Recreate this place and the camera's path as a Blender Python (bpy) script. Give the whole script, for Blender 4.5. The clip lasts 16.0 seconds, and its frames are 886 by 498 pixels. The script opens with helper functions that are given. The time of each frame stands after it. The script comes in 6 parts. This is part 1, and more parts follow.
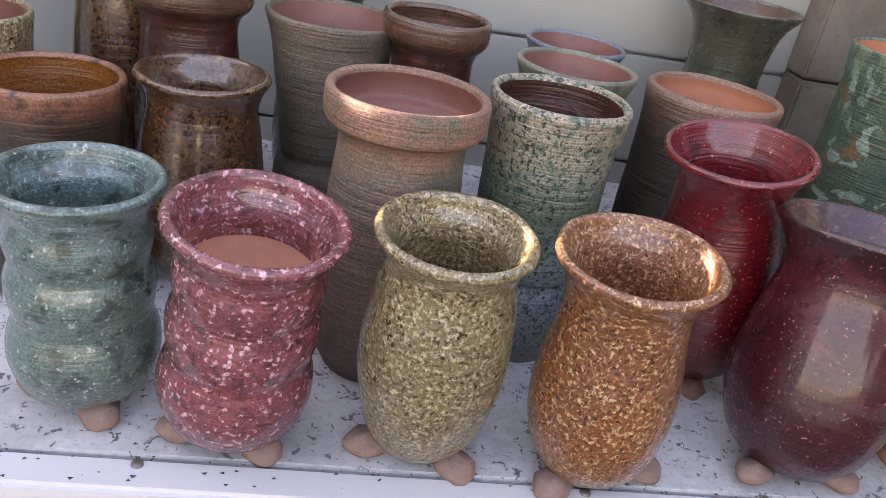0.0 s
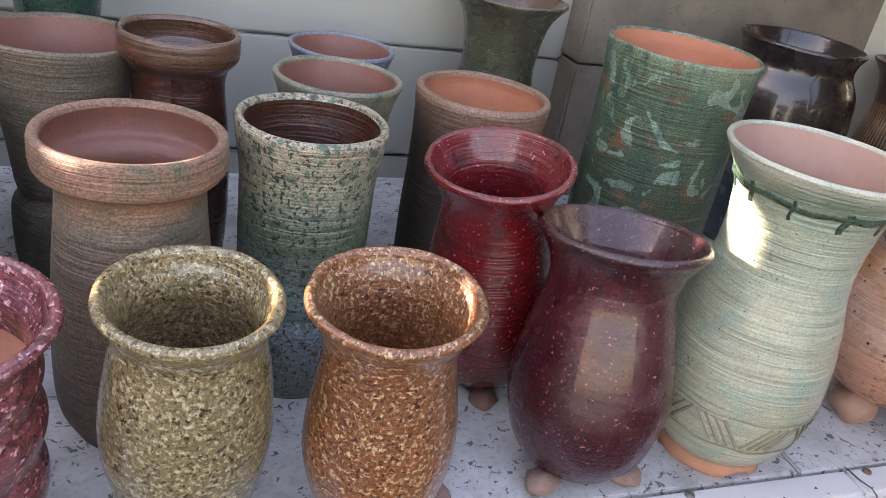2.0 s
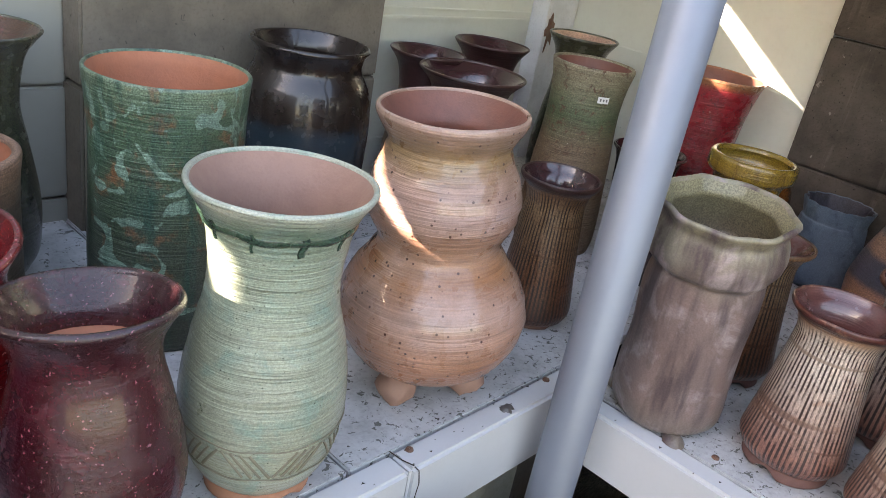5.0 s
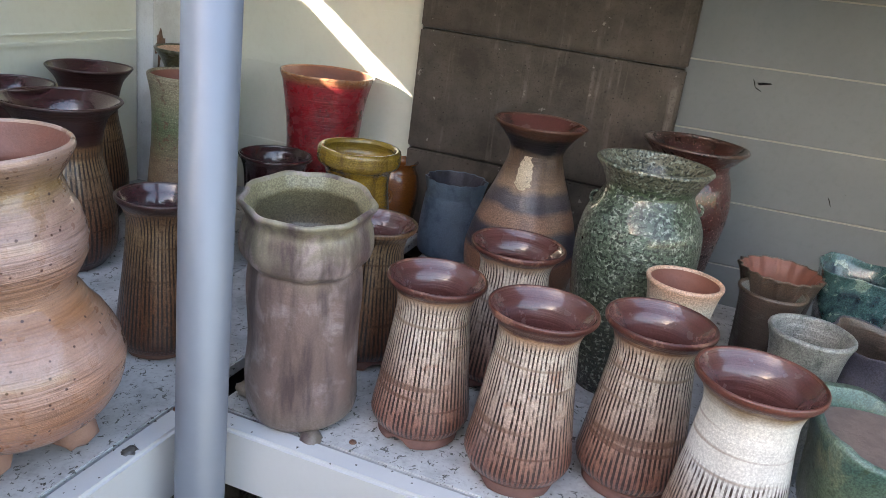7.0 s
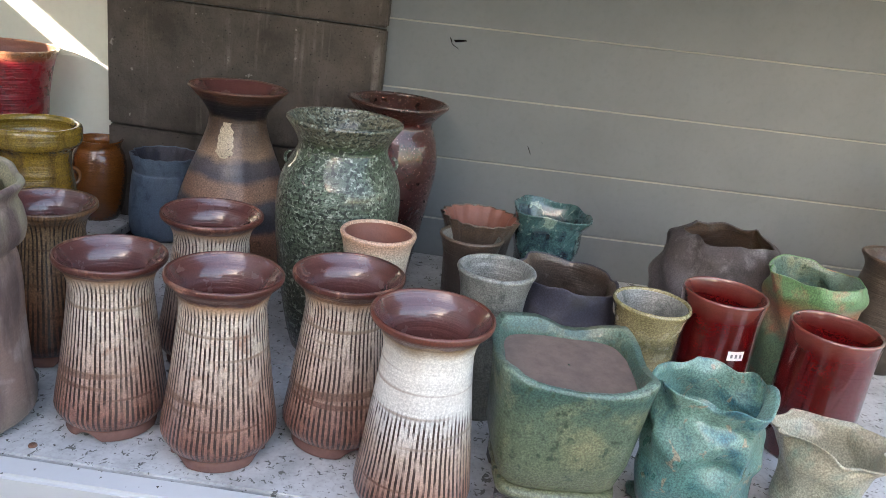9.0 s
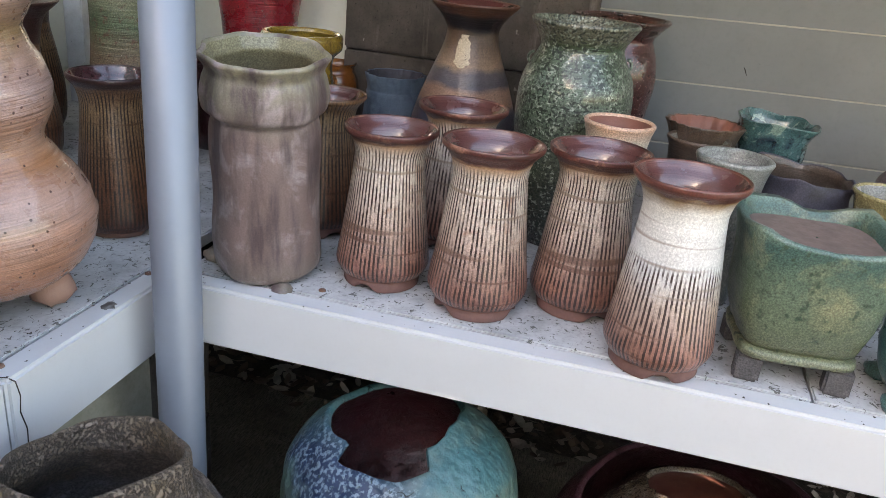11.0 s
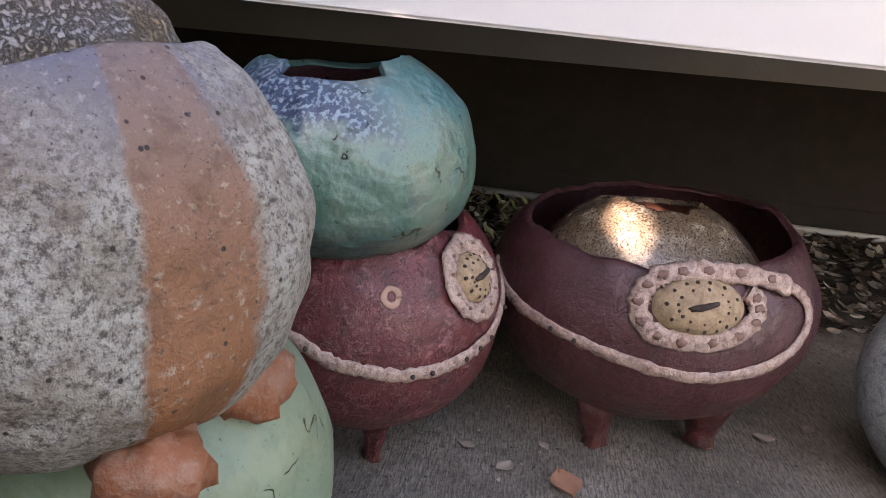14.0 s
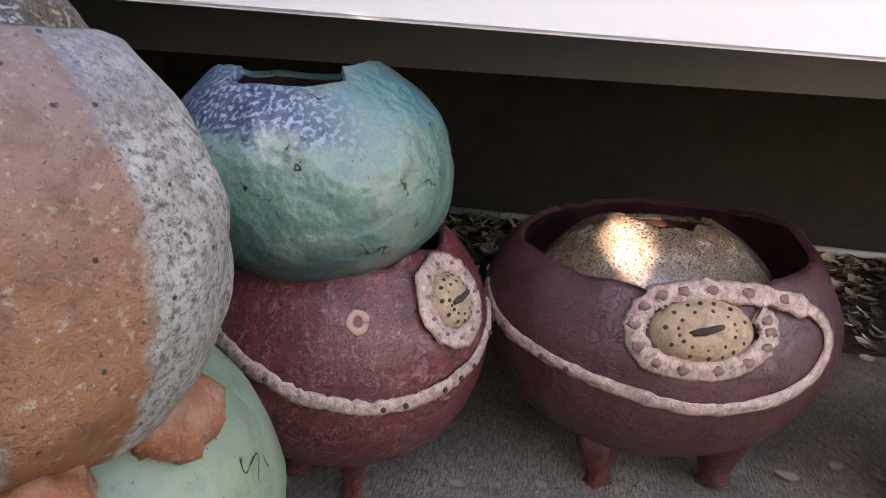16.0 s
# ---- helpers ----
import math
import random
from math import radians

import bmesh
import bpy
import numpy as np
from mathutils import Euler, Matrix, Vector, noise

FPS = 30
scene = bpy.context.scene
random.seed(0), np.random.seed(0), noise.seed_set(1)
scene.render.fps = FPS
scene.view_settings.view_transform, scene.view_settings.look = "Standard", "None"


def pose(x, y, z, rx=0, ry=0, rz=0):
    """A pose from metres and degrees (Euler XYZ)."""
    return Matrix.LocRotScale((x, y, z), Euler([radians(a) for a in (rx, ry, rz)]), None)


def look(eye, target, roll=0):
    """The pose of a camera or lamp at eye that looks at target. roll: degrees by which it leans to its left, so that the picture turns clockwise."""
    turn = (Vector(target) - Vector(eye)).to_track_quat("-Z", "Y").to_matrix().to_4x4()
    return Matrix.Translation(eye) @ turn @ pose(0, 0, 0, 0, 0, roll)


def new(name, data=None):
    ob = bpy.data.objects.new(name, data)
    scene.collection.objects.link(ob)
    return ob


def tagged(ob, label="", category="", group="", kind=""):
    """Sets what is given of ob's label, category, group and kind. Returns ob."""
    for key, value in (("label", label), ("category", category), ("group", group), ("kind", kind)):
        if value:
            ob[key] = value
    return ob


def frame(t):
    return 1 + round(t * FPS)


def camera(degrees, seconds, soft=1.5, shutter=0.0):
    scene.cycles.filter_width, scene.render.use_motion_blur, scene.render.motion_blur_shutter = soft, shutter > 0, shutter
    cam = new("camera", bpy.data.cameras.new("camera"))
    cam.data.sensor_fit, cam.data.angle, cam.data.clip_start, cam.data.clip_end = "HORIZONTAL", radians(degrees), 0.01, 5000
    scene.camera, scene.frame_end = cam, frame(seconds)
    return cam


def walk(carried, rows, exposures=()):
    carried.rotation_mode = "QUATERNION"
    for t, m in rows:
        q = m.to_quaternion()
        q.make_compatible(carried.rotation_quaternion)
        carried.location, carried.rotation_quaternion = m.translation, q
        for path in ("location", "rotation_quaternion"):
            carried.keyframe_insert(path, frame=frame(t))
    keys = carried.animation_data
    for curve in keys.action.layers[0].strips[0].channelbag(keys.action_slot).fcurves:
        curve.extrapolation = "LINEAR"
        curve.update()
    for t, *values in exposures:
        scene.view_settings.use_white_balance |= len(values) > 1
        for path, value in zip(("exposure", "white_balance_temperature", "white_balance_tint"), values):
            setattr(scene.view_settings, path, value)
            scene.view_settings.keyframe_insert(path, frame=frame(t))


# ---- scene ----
cam = camera(59.10, 16.0, soft=0.5)
PATH = [
    (0, (0.515, 0.925, 1.630), (0.801, 2.676, 0.706), 10.47),
    (0.5, (0.586, 0.904, 1.648), (0.941, 2.638, 0.717), 9.77),
    (1, (0.608, 0.921, 1.667), (0.980, 2.659, 0.749), 9.44),
    (1.5, (0.613, 0.982, 1.678), (1.176, 2.674, 0.771), 11.06),
    (2, (0.617, 0.997, 1.686), (1.301, 2.634, 0.764), 10.70),
    (2.5, (0.656, 1.000, 1.711), (1.470, 2.568, 0.773), 11.29),
    (3, (0.704, 1.019, 1.725), (1.746, 2.463, 0.815), 12.89),
    (3.2, (0.731, 1.023, 1.731), (1.814, 2.443, 0.831), 12.74),
    (5.3, (0.842, 0.939, 1.780), (2.319, 2.037, 0.998), 10.65),
    (5.5, (0.858, 0.927, 1.786), (2.387, 1.970, 1.028), 10.53),
    (6, (0.903, 0.880, 1.790), (2.534, 1.787, 1.069), 9.62),
    (6.5, (0.931, 0.833, 1.788), (2.647, 1.584, 1.089), 8.34),
    (7, (0.949, 0.790, 1.786), (2.735, 1.383, 1.108), 7.78),
    (7.5, (0.967, 0.736, 1.782), (2.814, 1.129, 1.121), 8.19),
    (8, (0.992, 0.656, 1.781), (2.883, 0.781, 1.142), 8.34),
    (8.2, (1.002, 0.631, 1.777), (2.898, 0.654, 1.141), 8.11),
    (10.3, (0.979, 0.630, 1.700), (2.810, 0.880, 0.935), 6.24),
    (10.5, (0.931, 0.674, 1.676), (2.752, 1.006, 0.918), 6.18),
    (11, (0.793, 0.763, 1.622), (2.599, 1.174, 0.866), 5.82),
    (11.5, (0.647, 0.727, 1.606), (2.437, 1.171, 0.833), 4.66),
    (12, (0.513, 0.735, 1.555), (2.264, 1.250, 0.737), 3.36),
    (12.5, (0.505, 0.814, 1.374), (2.292, 1.148, 0.539), 3.63),
    (13, (0.568, 0.819, 1.255), (2.379, 1.065, 0.442), 3.20),
    (13.5, (0.645, 0.782, 1.040), (2.475, 0.987, 0.259), 3.86),
    (14, (0.666, 0.794, 0.891), (2.561, 0.924, 0.265), 6.10),
    (14.5, (0.666, 0.776, 0.840), (2.583, 0.921, 0.290), 7.43),
    (15, (0.742, 0.727, 0.834), (2.646, 0.909, 0.251), 6.15),
    (15.5, (0.764, 0.687, 0.847), (2.668, 0.860, 0.261), 5.03),
    (16, (0.776, 0.706, 0.849), (2.683, 0.932, 0.291), 4.59),
]
walk(cam, [(t, look(eye, target, roll)) for t, eye, target, roll in PATH], [(0, 3.21, 8200, 36), (3, 3.16, 7800, 29), (5.5, 3.03, 7400, 21), (8, 3.0, 6900, 19), (10.4, 3.05, 7100, 18), (12.5, 3.03, 7800, 27), (16, 3.34, 7600, 31)])

# ---- light ----
world = bpy.data.worlds.new("sky")
scene.world = world
world.use_nodes = True
wn = world.node_tree
sky = wn.nodes.new("ShaderNodeTexSky")
sky.sky_type = "NISHITA"
sky.sun_disc = False
SUN_WAY = Vector((0.865, -0.406, -0.296)).normalized()
sky.sun_elevation = math.asin(-SUN_WAY.z)
sky.sun_rotation = math.atan2(-SUN_WAY.x, -SUN_WAY.y)
sky.altitude = 100
sky.air_density = 1.2
sky.dust_density = 2.0
wn.links.new(sky.outputs[0], wn.nodes["Background"].inputs[0])
wn.nodes["Background"].inputs[1].default_value = 0.15
sun = new("sun", bpy.data.lights.new("sun", "SUN"))
sun.data.energy = 5.0
sun.data.angle = radians(0.5)
sun.data.color = (1.0, 0.95, 0.86)
sun.rotation_euler = SUN_WAY.to_track_quat("-Z", "Y").to_euler()


# ---- materials ----
class Nodes:
    """A material's node tree, with short calls for its nodes."""

    def __init__(self, name, rough=0.5, coat=0.0, metal=0.0):
        self.mat = bpy.data.materials.new(name)
        self.mat.use_nodes = True
        self.tree = self.mat.node_tree
        self.bsdf = self.tree.nodes["Principled BSDF"]
        self.bsdf.inputs["Roughness"].default_value = rough
        self.bsdf.inputs["Metallic"].default_value = metal
        self.bsdf.inputs["Coat Weight"].default_value = coat
        self.bsdf.inputs["Coat Roughness"].default_value = 0.08
        self.coord = self.tree.nodes.new("ShaderNodeTexCoord").outputs["Object"]
        self.bumps = []

    def put(self, socket, value):
        if hasattr(value, "is_output"):
            self.tree.links.new(value, socket)
        else:
            socket.default_value = value

    def math(self, op, a, b=0.0, clamp=False):
        n = self.tree.nodes.new("ShaderNodeMath")
        n.operation, n.use_clamp = op, clamp
        self.put(n.inputs[0], a)
        self.put(n.inputs[1], b)
        return n.outputs[0]

    def scaled(self, sx, sy, sz, coord=None):
        n = self.tree.nodes.new("ShaderNodeMapping")
        self.put(n.inputs[0], coord or self.coord)
        n.inputs["Scale"].default_value = (sx, sy, sz)
        return n.outputs[0]

    def noise(self, scale, detail=3.0, rough=0.55, coord=None, distort=0.0):
        n = self.tree.nodes.new("ShaderNodeTexNoise")
        self.put(n.inputs["Vector"], coord or self.coord)
        n.inputs["Scale"].default_value = scale
        n.inputs["Detail"].default_value = detail
        n.inputs["Roughness"].default_value = rough
        n.inputs["Distortion"].default_value = distort
        return n.outputs[0]

    def cells(self, scale, coord=None):
        n = self.tree.nodes.new("ShaderNodeTexVoronoi")
        self.put(n.inputs["Vector"], coord or self.coord)
        n.inputs["Scale"].default_value = scale
        return n.outputs[0]

    def ramp(self, fac, stops, smooth=False):
        n = self.tree.nodes.new("ShaderNodeValToRGB")
        self.put(n.inputs[0], fac)
        if smooth:
            n.color_ramp.interpolation = "EASE"
        e = n.color_ramp.elements
        e.remove(e[1])
        e[0].position, e[0].color = stops[0][0], (*stops[0][1], 1)
        for p, c in stops[1:]:
            e.new(p).color = (*c, 1)
        return n.outputs[0]

    def step(self, fac, lo, hi):
        n = self.tree.nodes.new("ShaderNodeMapRange")
        self.put(n.inputs[0], fac)
        n.inputs[1].default_value, n.inputs[2].default_value = lo, hi
        return n.outputs[0]

    def mix(self, fac, a, b, blend="MIX"):
        n = self.tree.nodes.new("ShaderNodeMix")
        n.data_type, n.blend_type = "RGBA", blend
        self.put(n.inputs[0], fac)
        for socket, v in ((n.inputs[6], a), (n.inputs[7], b)):
            self.put(socket, v if hasattr(v, "is_output") else (*v, 1))
        return n.outputs[2]

    def xyz(self):
        n = self.tree.nodes.new("ShaderNodeSeparateXYZ")
        self.tree.links.new(self.coord, n.inputs[0])
        return n.outputs

    def bump(self, height, strength, distance=0.002):
        self.bumps.append((height, strength, distance))

    def random(self):
        return self.tree.nodes.new("ShaderNodeObjectInfo").outputs["Random"]

    def done(self, colour, rough=None):
        self.put(self.bsdf.inputs["Base Color"], colour if hasattr(colour, "is_output") else (*colour, 1))
        if rough is not None:
            self.put(self.bsdf.inputs["Roughness"], rough)
        last = None
        for h, s, d in self.bumps:
            b = self.tree.nodes.new("ShaderNodeBump")
            b.inputs["Strength"].default_value = s
            b.inputs["Distance"].default_value = d
            self.put(b.inputs["Height"], h)
            if last is not None:
                self.tree.links.new(last, b.inputs["Normal"])
            last = b.outputs[0]
        if last is not None:
            self.tree.links.new(last, self.bsdf.inputs["Normal"])
        return self.mat


def deep(c):
    """A glaze's colour wet and saturated, as fired glass shows it."""
    m = sum(c) / 3
    return tuple(min(0.9, (v * (v / m) ** 0.18) ** 1.16 * 1.22) for v in c)


def glaze(name, bands, height=0.3, warp=0.06, mottle=None, speck=None, fleck=None, streak=None, lines=None, rings=0.4,
          rough=0.3, coat=0.3, grain=0.3, patch=None, grit=1.0):
    """Glazed clay. bands: (share of the height, colour) from the foot up; mottle: (colour, scale, lo, hi); speck: the same, in small dots;
    streak: (colour, scale, lo, hi), running down; lines: (count, colour, from, to), combed down the wall; patch: (colour, scale, lo, hi) in sharp pools."""
    n = Nodes(name, rough, coat)
    bands = [(p, deep(c)) for p, c in bands]
    mottle, speck, fleck, streak, patch = [a and (deep(a[0]), *a[1:]) for a in (mottle, speck, fleck, streak, patch)]
    x, y, z = n.xyz()
    level = n.math("DIVIDE", z, height)
    soft = n.noise(14, 3)
    level = n.math("ADD", level, n.math("MULTIPLY", n.math("SUBTRACT", soft, 0.5), warp * 2))
    colour = n.ramp(level, bands)
    wide = n.noise(9, 4, 0.6)
    colour = n.mix(n.math("MULTIPLY", n.step(wide, 0.35, 0.7), 0.35), colour, n.mix(1.0, colour, (0.42, 0.38, 0.36), "MULTIPLY"))
    turned = n.noise(1.0, 3, 0.6, n.scaled(9, 9, 260))
    colour = n.mix(n.math("MULTIPLY", n.step(turned, 0.4, 0.72), 0.6 * rings), colour, n.mix(1.0, colour, (0.4, 0.38, 0.36), "MULTIPLY"))
    if mottle:
        c, s, lo, hi = mottle
        colour = n.mix(n.step(n.noise(s, 5, 0.62, None, 0.4), lo, hi), colour, c)
    if patch:
        c, s, lo, hi = patch
        colour = n.mix(n.step(n.noise(s, 2, 0.5, None, 1.2), lo, hi), colour, c)
    if streak:
        c, s, lo, hi = streak
        colour = n.mix(n.step(n.noise(s, 4, 0.6, n.scaled(1, 1, 0.16)), lo, hi), colour, c)
    if lines:
        count, c, lo, hi = lines
        turn = n.math("ARCTAN2", y, x)
        turn = n.math("ADD", n.math("MULTIPLY", turn, count / math.tau), n.math("MULTIPLY", n.noise(10, 2), 0.5))
        wave = n.math("ABSOLUTE", n.math("SUBTRACT", n.math("FRACT", turn), 0.5))
        cut = n.step(n.math("ADD", wave, n.math("MULTIPLY", level, 0.07)), 0.285, 0.25)
        rough_edge = n.step(n.noise(1.0, 3, 0.6, n.scaled(70, 70, 22)), 0.32, 0.5)
        inside = n.math("MULTIPLY", n.step(level, lo - 0.02, lo + 0.02), n.step(level, hi + 0.03, hi - 0.03))
        hoops = n.step(n.noise(1.0, 1, 0.4, n.scaled(2, 2, 60)), 0.36, 0.42)
        cut = n.math("MULTIPLY", n.math("MULTIPLY", cut, rough_edge), inside)
        colour = n.mix(n.math("MULTIPLY", cut, n.math("ADD", n.math("MULTIPLY", hoops, 0.5), 0.5)), colour, c)
        colour = n.mix(n.math("MULTIPLY", n.math("SUBTRACT", 1.0, hoops), 0.75), colour, n.mix(1.0, colour, (0.42, 0.3, 0.24), "MULTIPLY"))
        n.bump(n.math("SUBTRACT", 1.0, cut), 0.6, 0.0015)
    if speck:
        c, s, lo, hi = speck
        colour = n.mix(n.step(n.noise(s, 2, 0.5), lo, hi), colour, c)
    if fleck:
        c, s, size = fleck
        colour = n.mix(n.step(n.cells(s), size, size * 0.6), colour, c)
    fine = n.noise(330, 3, 0.7)
    colour = n.mix(n.math("MULTIPLY", n.step(fine, 0.45, 0.66), 0.65 * grit), colour, n.mix(1.0, colour, (0.28, 0.26, 0.25), "MULTIPLY"))
    colour = n.mix(n.math("MULTIPLY", n.step(fine, 0.5, 0.28), 0.5 * grit), colour, n.mix(1.0, colour, (1.9, 1.9, 1.85), "MULTIPLY"))
    n.bump(n.noise(1.0, 3, 0.6, n.scaled(7, 7, 330)), min(1.0, rings * 1.3), 0.0026)
    n.bump(n.noise(1.0, 2, 0.5, n.scaled(3, 3, 90)), min(1.0, rings), 0.004)
    n.bump(n.noise(150, 5, 0.65), min(1.0, grain * 1.3), 0.0022)
    shine = n.math("ADD", n.math("MULTIPLY", n.noise(30, 3), 0.3), rough - 0.15, True)
    return n.done(colour, shine)


def plain(name, colour, rough=0.6, scale=20, depth=0.35, bump=0.2, fine=200, coat=0.0, metal=0.0, dirt=(0.2, 0.17, 0.14), spots=0.0):
    """One base colour with two scales of stain, grain and fine relief."""
    n = Nodes(name, rough, coat, metal)
    c = n.mix(n.math("MULTIPLY", n.step(n.noise(scale, 5, 0.65), 0.42, 0.75), depth), colour, dirt)
    c = n.mix(n.math("MULTIPLY", n.step(n.noise(fine, 3), 0.5, 0.75), depth * 0.5), c, dirt)
    if spots:
        c = n.mix(n.step(n.noise(scale * 7, 3, 0.7, None, 0.8), 1 - spots, 1.02 - spots), c, dirt)
    n.bump(n.noise(fine, 4), bump, 0.002)
    n.bump(n.noise(scale, 4), bump, 0.004)
    return n.done(c, n.math("ADD", n.math("MULTIPLY", n.noise(scale * 2, 3), 0.25), rough - 0.12, True))


def streaked_block():
    """Brown concrete block with pale lime runs, pits and stains."""
    n = Nodes("brown_block", 0.9)
    c = n.mix(n.step(n.noise(7, 5, 0.65), 0.38, 0.66), (0.092, 0.076, 0.064), (0.045, 0.037, 0.031))
    run = n.math("MULTIPLY", n.step(n.noise(1.0, 4, 0.65, n.scaled(8, 24, 1.6)), 0.56, 0.70), n.step(n.noise(16, 4), 0.40, 0.62))
    c = n.mix(n.math("MULTIPLY", run, 0.6), c, (0.20, 0.18, 0.155))
    c = n.mix(n.math("MULTIPLY", n.step(n.noise(130, 4, 0.7), 0.55, 0.68), 0.6), c, (0.028, 0.023, 0.019))
    c = n.mix(n.step(n.cells(42), 0.10, 0.06), c, (0.02, 0.016, 0.013))
    c = n.mix(n.step(n.noise(34, 3, 0.6), 0.69, 0.73), c, (0.22, 0.2, 0.175))
    n.bump(n.noise(60, 5, 0.7), 0.7, 0.006)
    n.bump(n.noise(190, 4), 0.5, 0.002)
    return n.done(c)


white_paint = plain("worn_white_paint", (0.66, 0.67, 0.68), 0.55, 11, 0.35, 0.12, 160, dirt=(0.25, 0.24, 0.22), spots=0.31)
board_paint = plain("flaking_board_paint", (0.55, 0.55, 0.55), 0.65, 9, 0.6, 0.25, 120, dirt=(0.13, 0.125, 0.115), spots=0.40)
beam_paint = plain("beam_paint", (0.585, 0.585, 0.59), 0.5, 5, 0.12, 0.06, 120, dirt=(0.4, 0.38, 0.35), spots=0.24)
siding_paint = plain("cream_siding", (0.34, 0.335, 0.29), 0.55, 3, 0.25, 0.05, 60, dirt=(0.3, 0.29, 0.24), spots=0.2)
panel_paint = plain("white_panel", (0.66, 0.67, 0.58), 0.45, 3, 0.2, 0.05, 60, dirt=(0.4, 0.38, 0.3), spots=0.2)
block_stone = streaked_block()
east_siding = plain("grey_green_siding", (0.155, 0.172, 0.175), 0.42, 3, 0.4, 0.06, 60, dirt=(0.10, 0.11, 0.108), spots=0.24)
block_pale = plain("pale_block", (0.36, 0.33, 0.26), 0.9, 10, 0.5, 0.5, 120, dirt=(0.16, 0.17, 0.10))
column_stone = plain("tan_column", (0.20, 0.168, 0.128), 0.85, 7, 0.7, 0.5, 120, dirt=(0.09, 0.075, 0.056), spots=0.33)
# near black: the shade under the shelves is put into this colour
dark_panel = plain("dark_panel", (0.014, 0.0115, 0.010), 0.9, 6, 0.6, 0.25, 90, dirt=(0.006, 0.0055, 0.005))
pipe_grey = plain("grey_pipe", (0.33, 0.34, 0.36), 0.4, 8, 0.2, 0.05, 150, dirt=(0.2, 0.2, 0.2))
pole_grey = plain("galvanised_pole", (0.235, 0.26, 0.305), 0.45, 14, 0.25, 0.05, 120, metal=0.35, dirt=(0.22, 0.24, 0.28))
rust = plain("rusty_steel", (0.16, 0.07, 0.04), 0.7, 60, 0.5, 0.3, 400)
steel = plain("dull_screw", (0.2, 0.19, 0.18), 0.5, 60, 0.5, 0.2, 300, metal=0.6)
terracotta = plain("bare_terracotta", (0.42, 0.2, 0.12), 0.8, 30, 0.35, 0.3, 260, dirt=(0.2, 0.09, 0.06))
terracotta_in = plain("terracotta_inside", (0.45, 0.17, 0.09), 0.7, 30, 0.3, 0.3, 260, dirt=(0.25, 0.1, 0.07))
inside_clay = plain("fired_clay_inside", (0.21, 0.08, 0.055), 0.5, 22, 0.5, 0.4, 240, dirt=(0.11, 0.055, 0.045))
pink_clay = plain("pink_clay", (0.33, 0.19, 0.14), 0.6, 25, 0.4, 0.3, 240, dirt=(0.22, 0.12, 0.1))
dark_clay = plain("dark_clay", (0.16, 0.085, 0.065), 0.65, 30, 0.4, 0.3, 260, dirt=(0.08, 0.05, 0.04))
paper = plain("paper_label", (0.8, 0.8, 0.78), 0.8, 30, 0.1, 0.05, 200)
ink = plain("grey_ink", (0.2, 0.2, 0.2), 0.8, 30, 0.1, 0.05, 200)


def concrete_mat():
    n = Nodes("broom_finished_concrete", 0.9)
    c = n.mix(n.step(n.noise(5, 5, 0.65), 0.35, 0.7), (0.33, 0.29, 0.245), (0.14, 0.12, 0.098))
    broom = n.noise(1.0, 4, 0.75, n.scaled(30, 240, 10))
    c = n.mix(n.math("MULTIPLY", n.step(broom, 0.44, 0.60), 0.85), c, (0.06, 0.052, 0.044))
    c = n.mix(n.math("MULTIPLY", n.step(n.noise(210, 4, 0.7), 0.55, 0.68), 0.6), c, (0.30, 0.275, 0.245))
    c = n.mix(n.math("MULTIPLY", n.step(n.noise(95, 5, 0.75), 0.50, 0.60), 0.6), c, (0.075, 0.062, 0.05))
    c = n.mix(n.step(n.noise(60, 3, 0.7), 0.63, 0.68), c, (0.04, 0.033, 0.027))
    n.bump(broom, 1.0, 0.007)
    n.bump(n.noise(120, 4), 0.3, 0.002)
    return n.done(c)


def soil_mat():
    n = Nodes("dark_soil", 0.95)
    c = n.mix(n.step(n.noise(40, 5, 0.7), 0.35, 0.7), (0.035, 0.028, 0.022), (0.10, 0.085, 0.07))
    c = n.mix(n.step(n.cells(90), 0.22, 0.12), c, (0.17, 0.15, 0.13))
    n.bump(n.noise(60, 5, 0.7), 0.9, 0.012)
    return n.done(c)


def leaf_mat():
    n = Nodes("dry_leaf", 0.8)
    isle = n.tree.nodes.new("ShaderNodeNewGeometry").outputs["Random Per Island"]
    c = n.ramp(isle, [(0.0, (0.06, 0.04, 0.028)), (0.4, (0.16, 0.115, 0.085)), (0.65, (0.36, 0.3, 0.25)), (1.0, (0.62, 0.57, 0.5))])
    c = n.mix(n.math("MULTIPLY", n.noise(90, 3), 0.5), c, (0.07, 0.05, 0.035))
    n.bump(n.noise(200, 3), 0.4, 0.002)
    return n.done(c)


concrete, soil, leaf_brown = concrete_mat(), soil_mat(), leaf_mat()
leaf_green = plain("green_blade", (0.16, 0.2, 0.07), 0.7, 40, 0.3, 0.1, 200)
leaf_red = plain("red_dry_leaf", (0.36, 0.17, 0.1), 0.8, 60, 0.4, 0.3, 300, dirt=(0.16, 0.08, 0.05))


# ---- building blocks ----
def mesh_of(name, verts, faces, smooth=True):
    me = bpy.data.meshes.new(name)
    me.from_pydata([tuple(v) for v in verts], [], faces)
    if smooth:
        me.polygons.foreach_set("use_smooth", [True] * len(me.polygons))
    me.update()
    return me


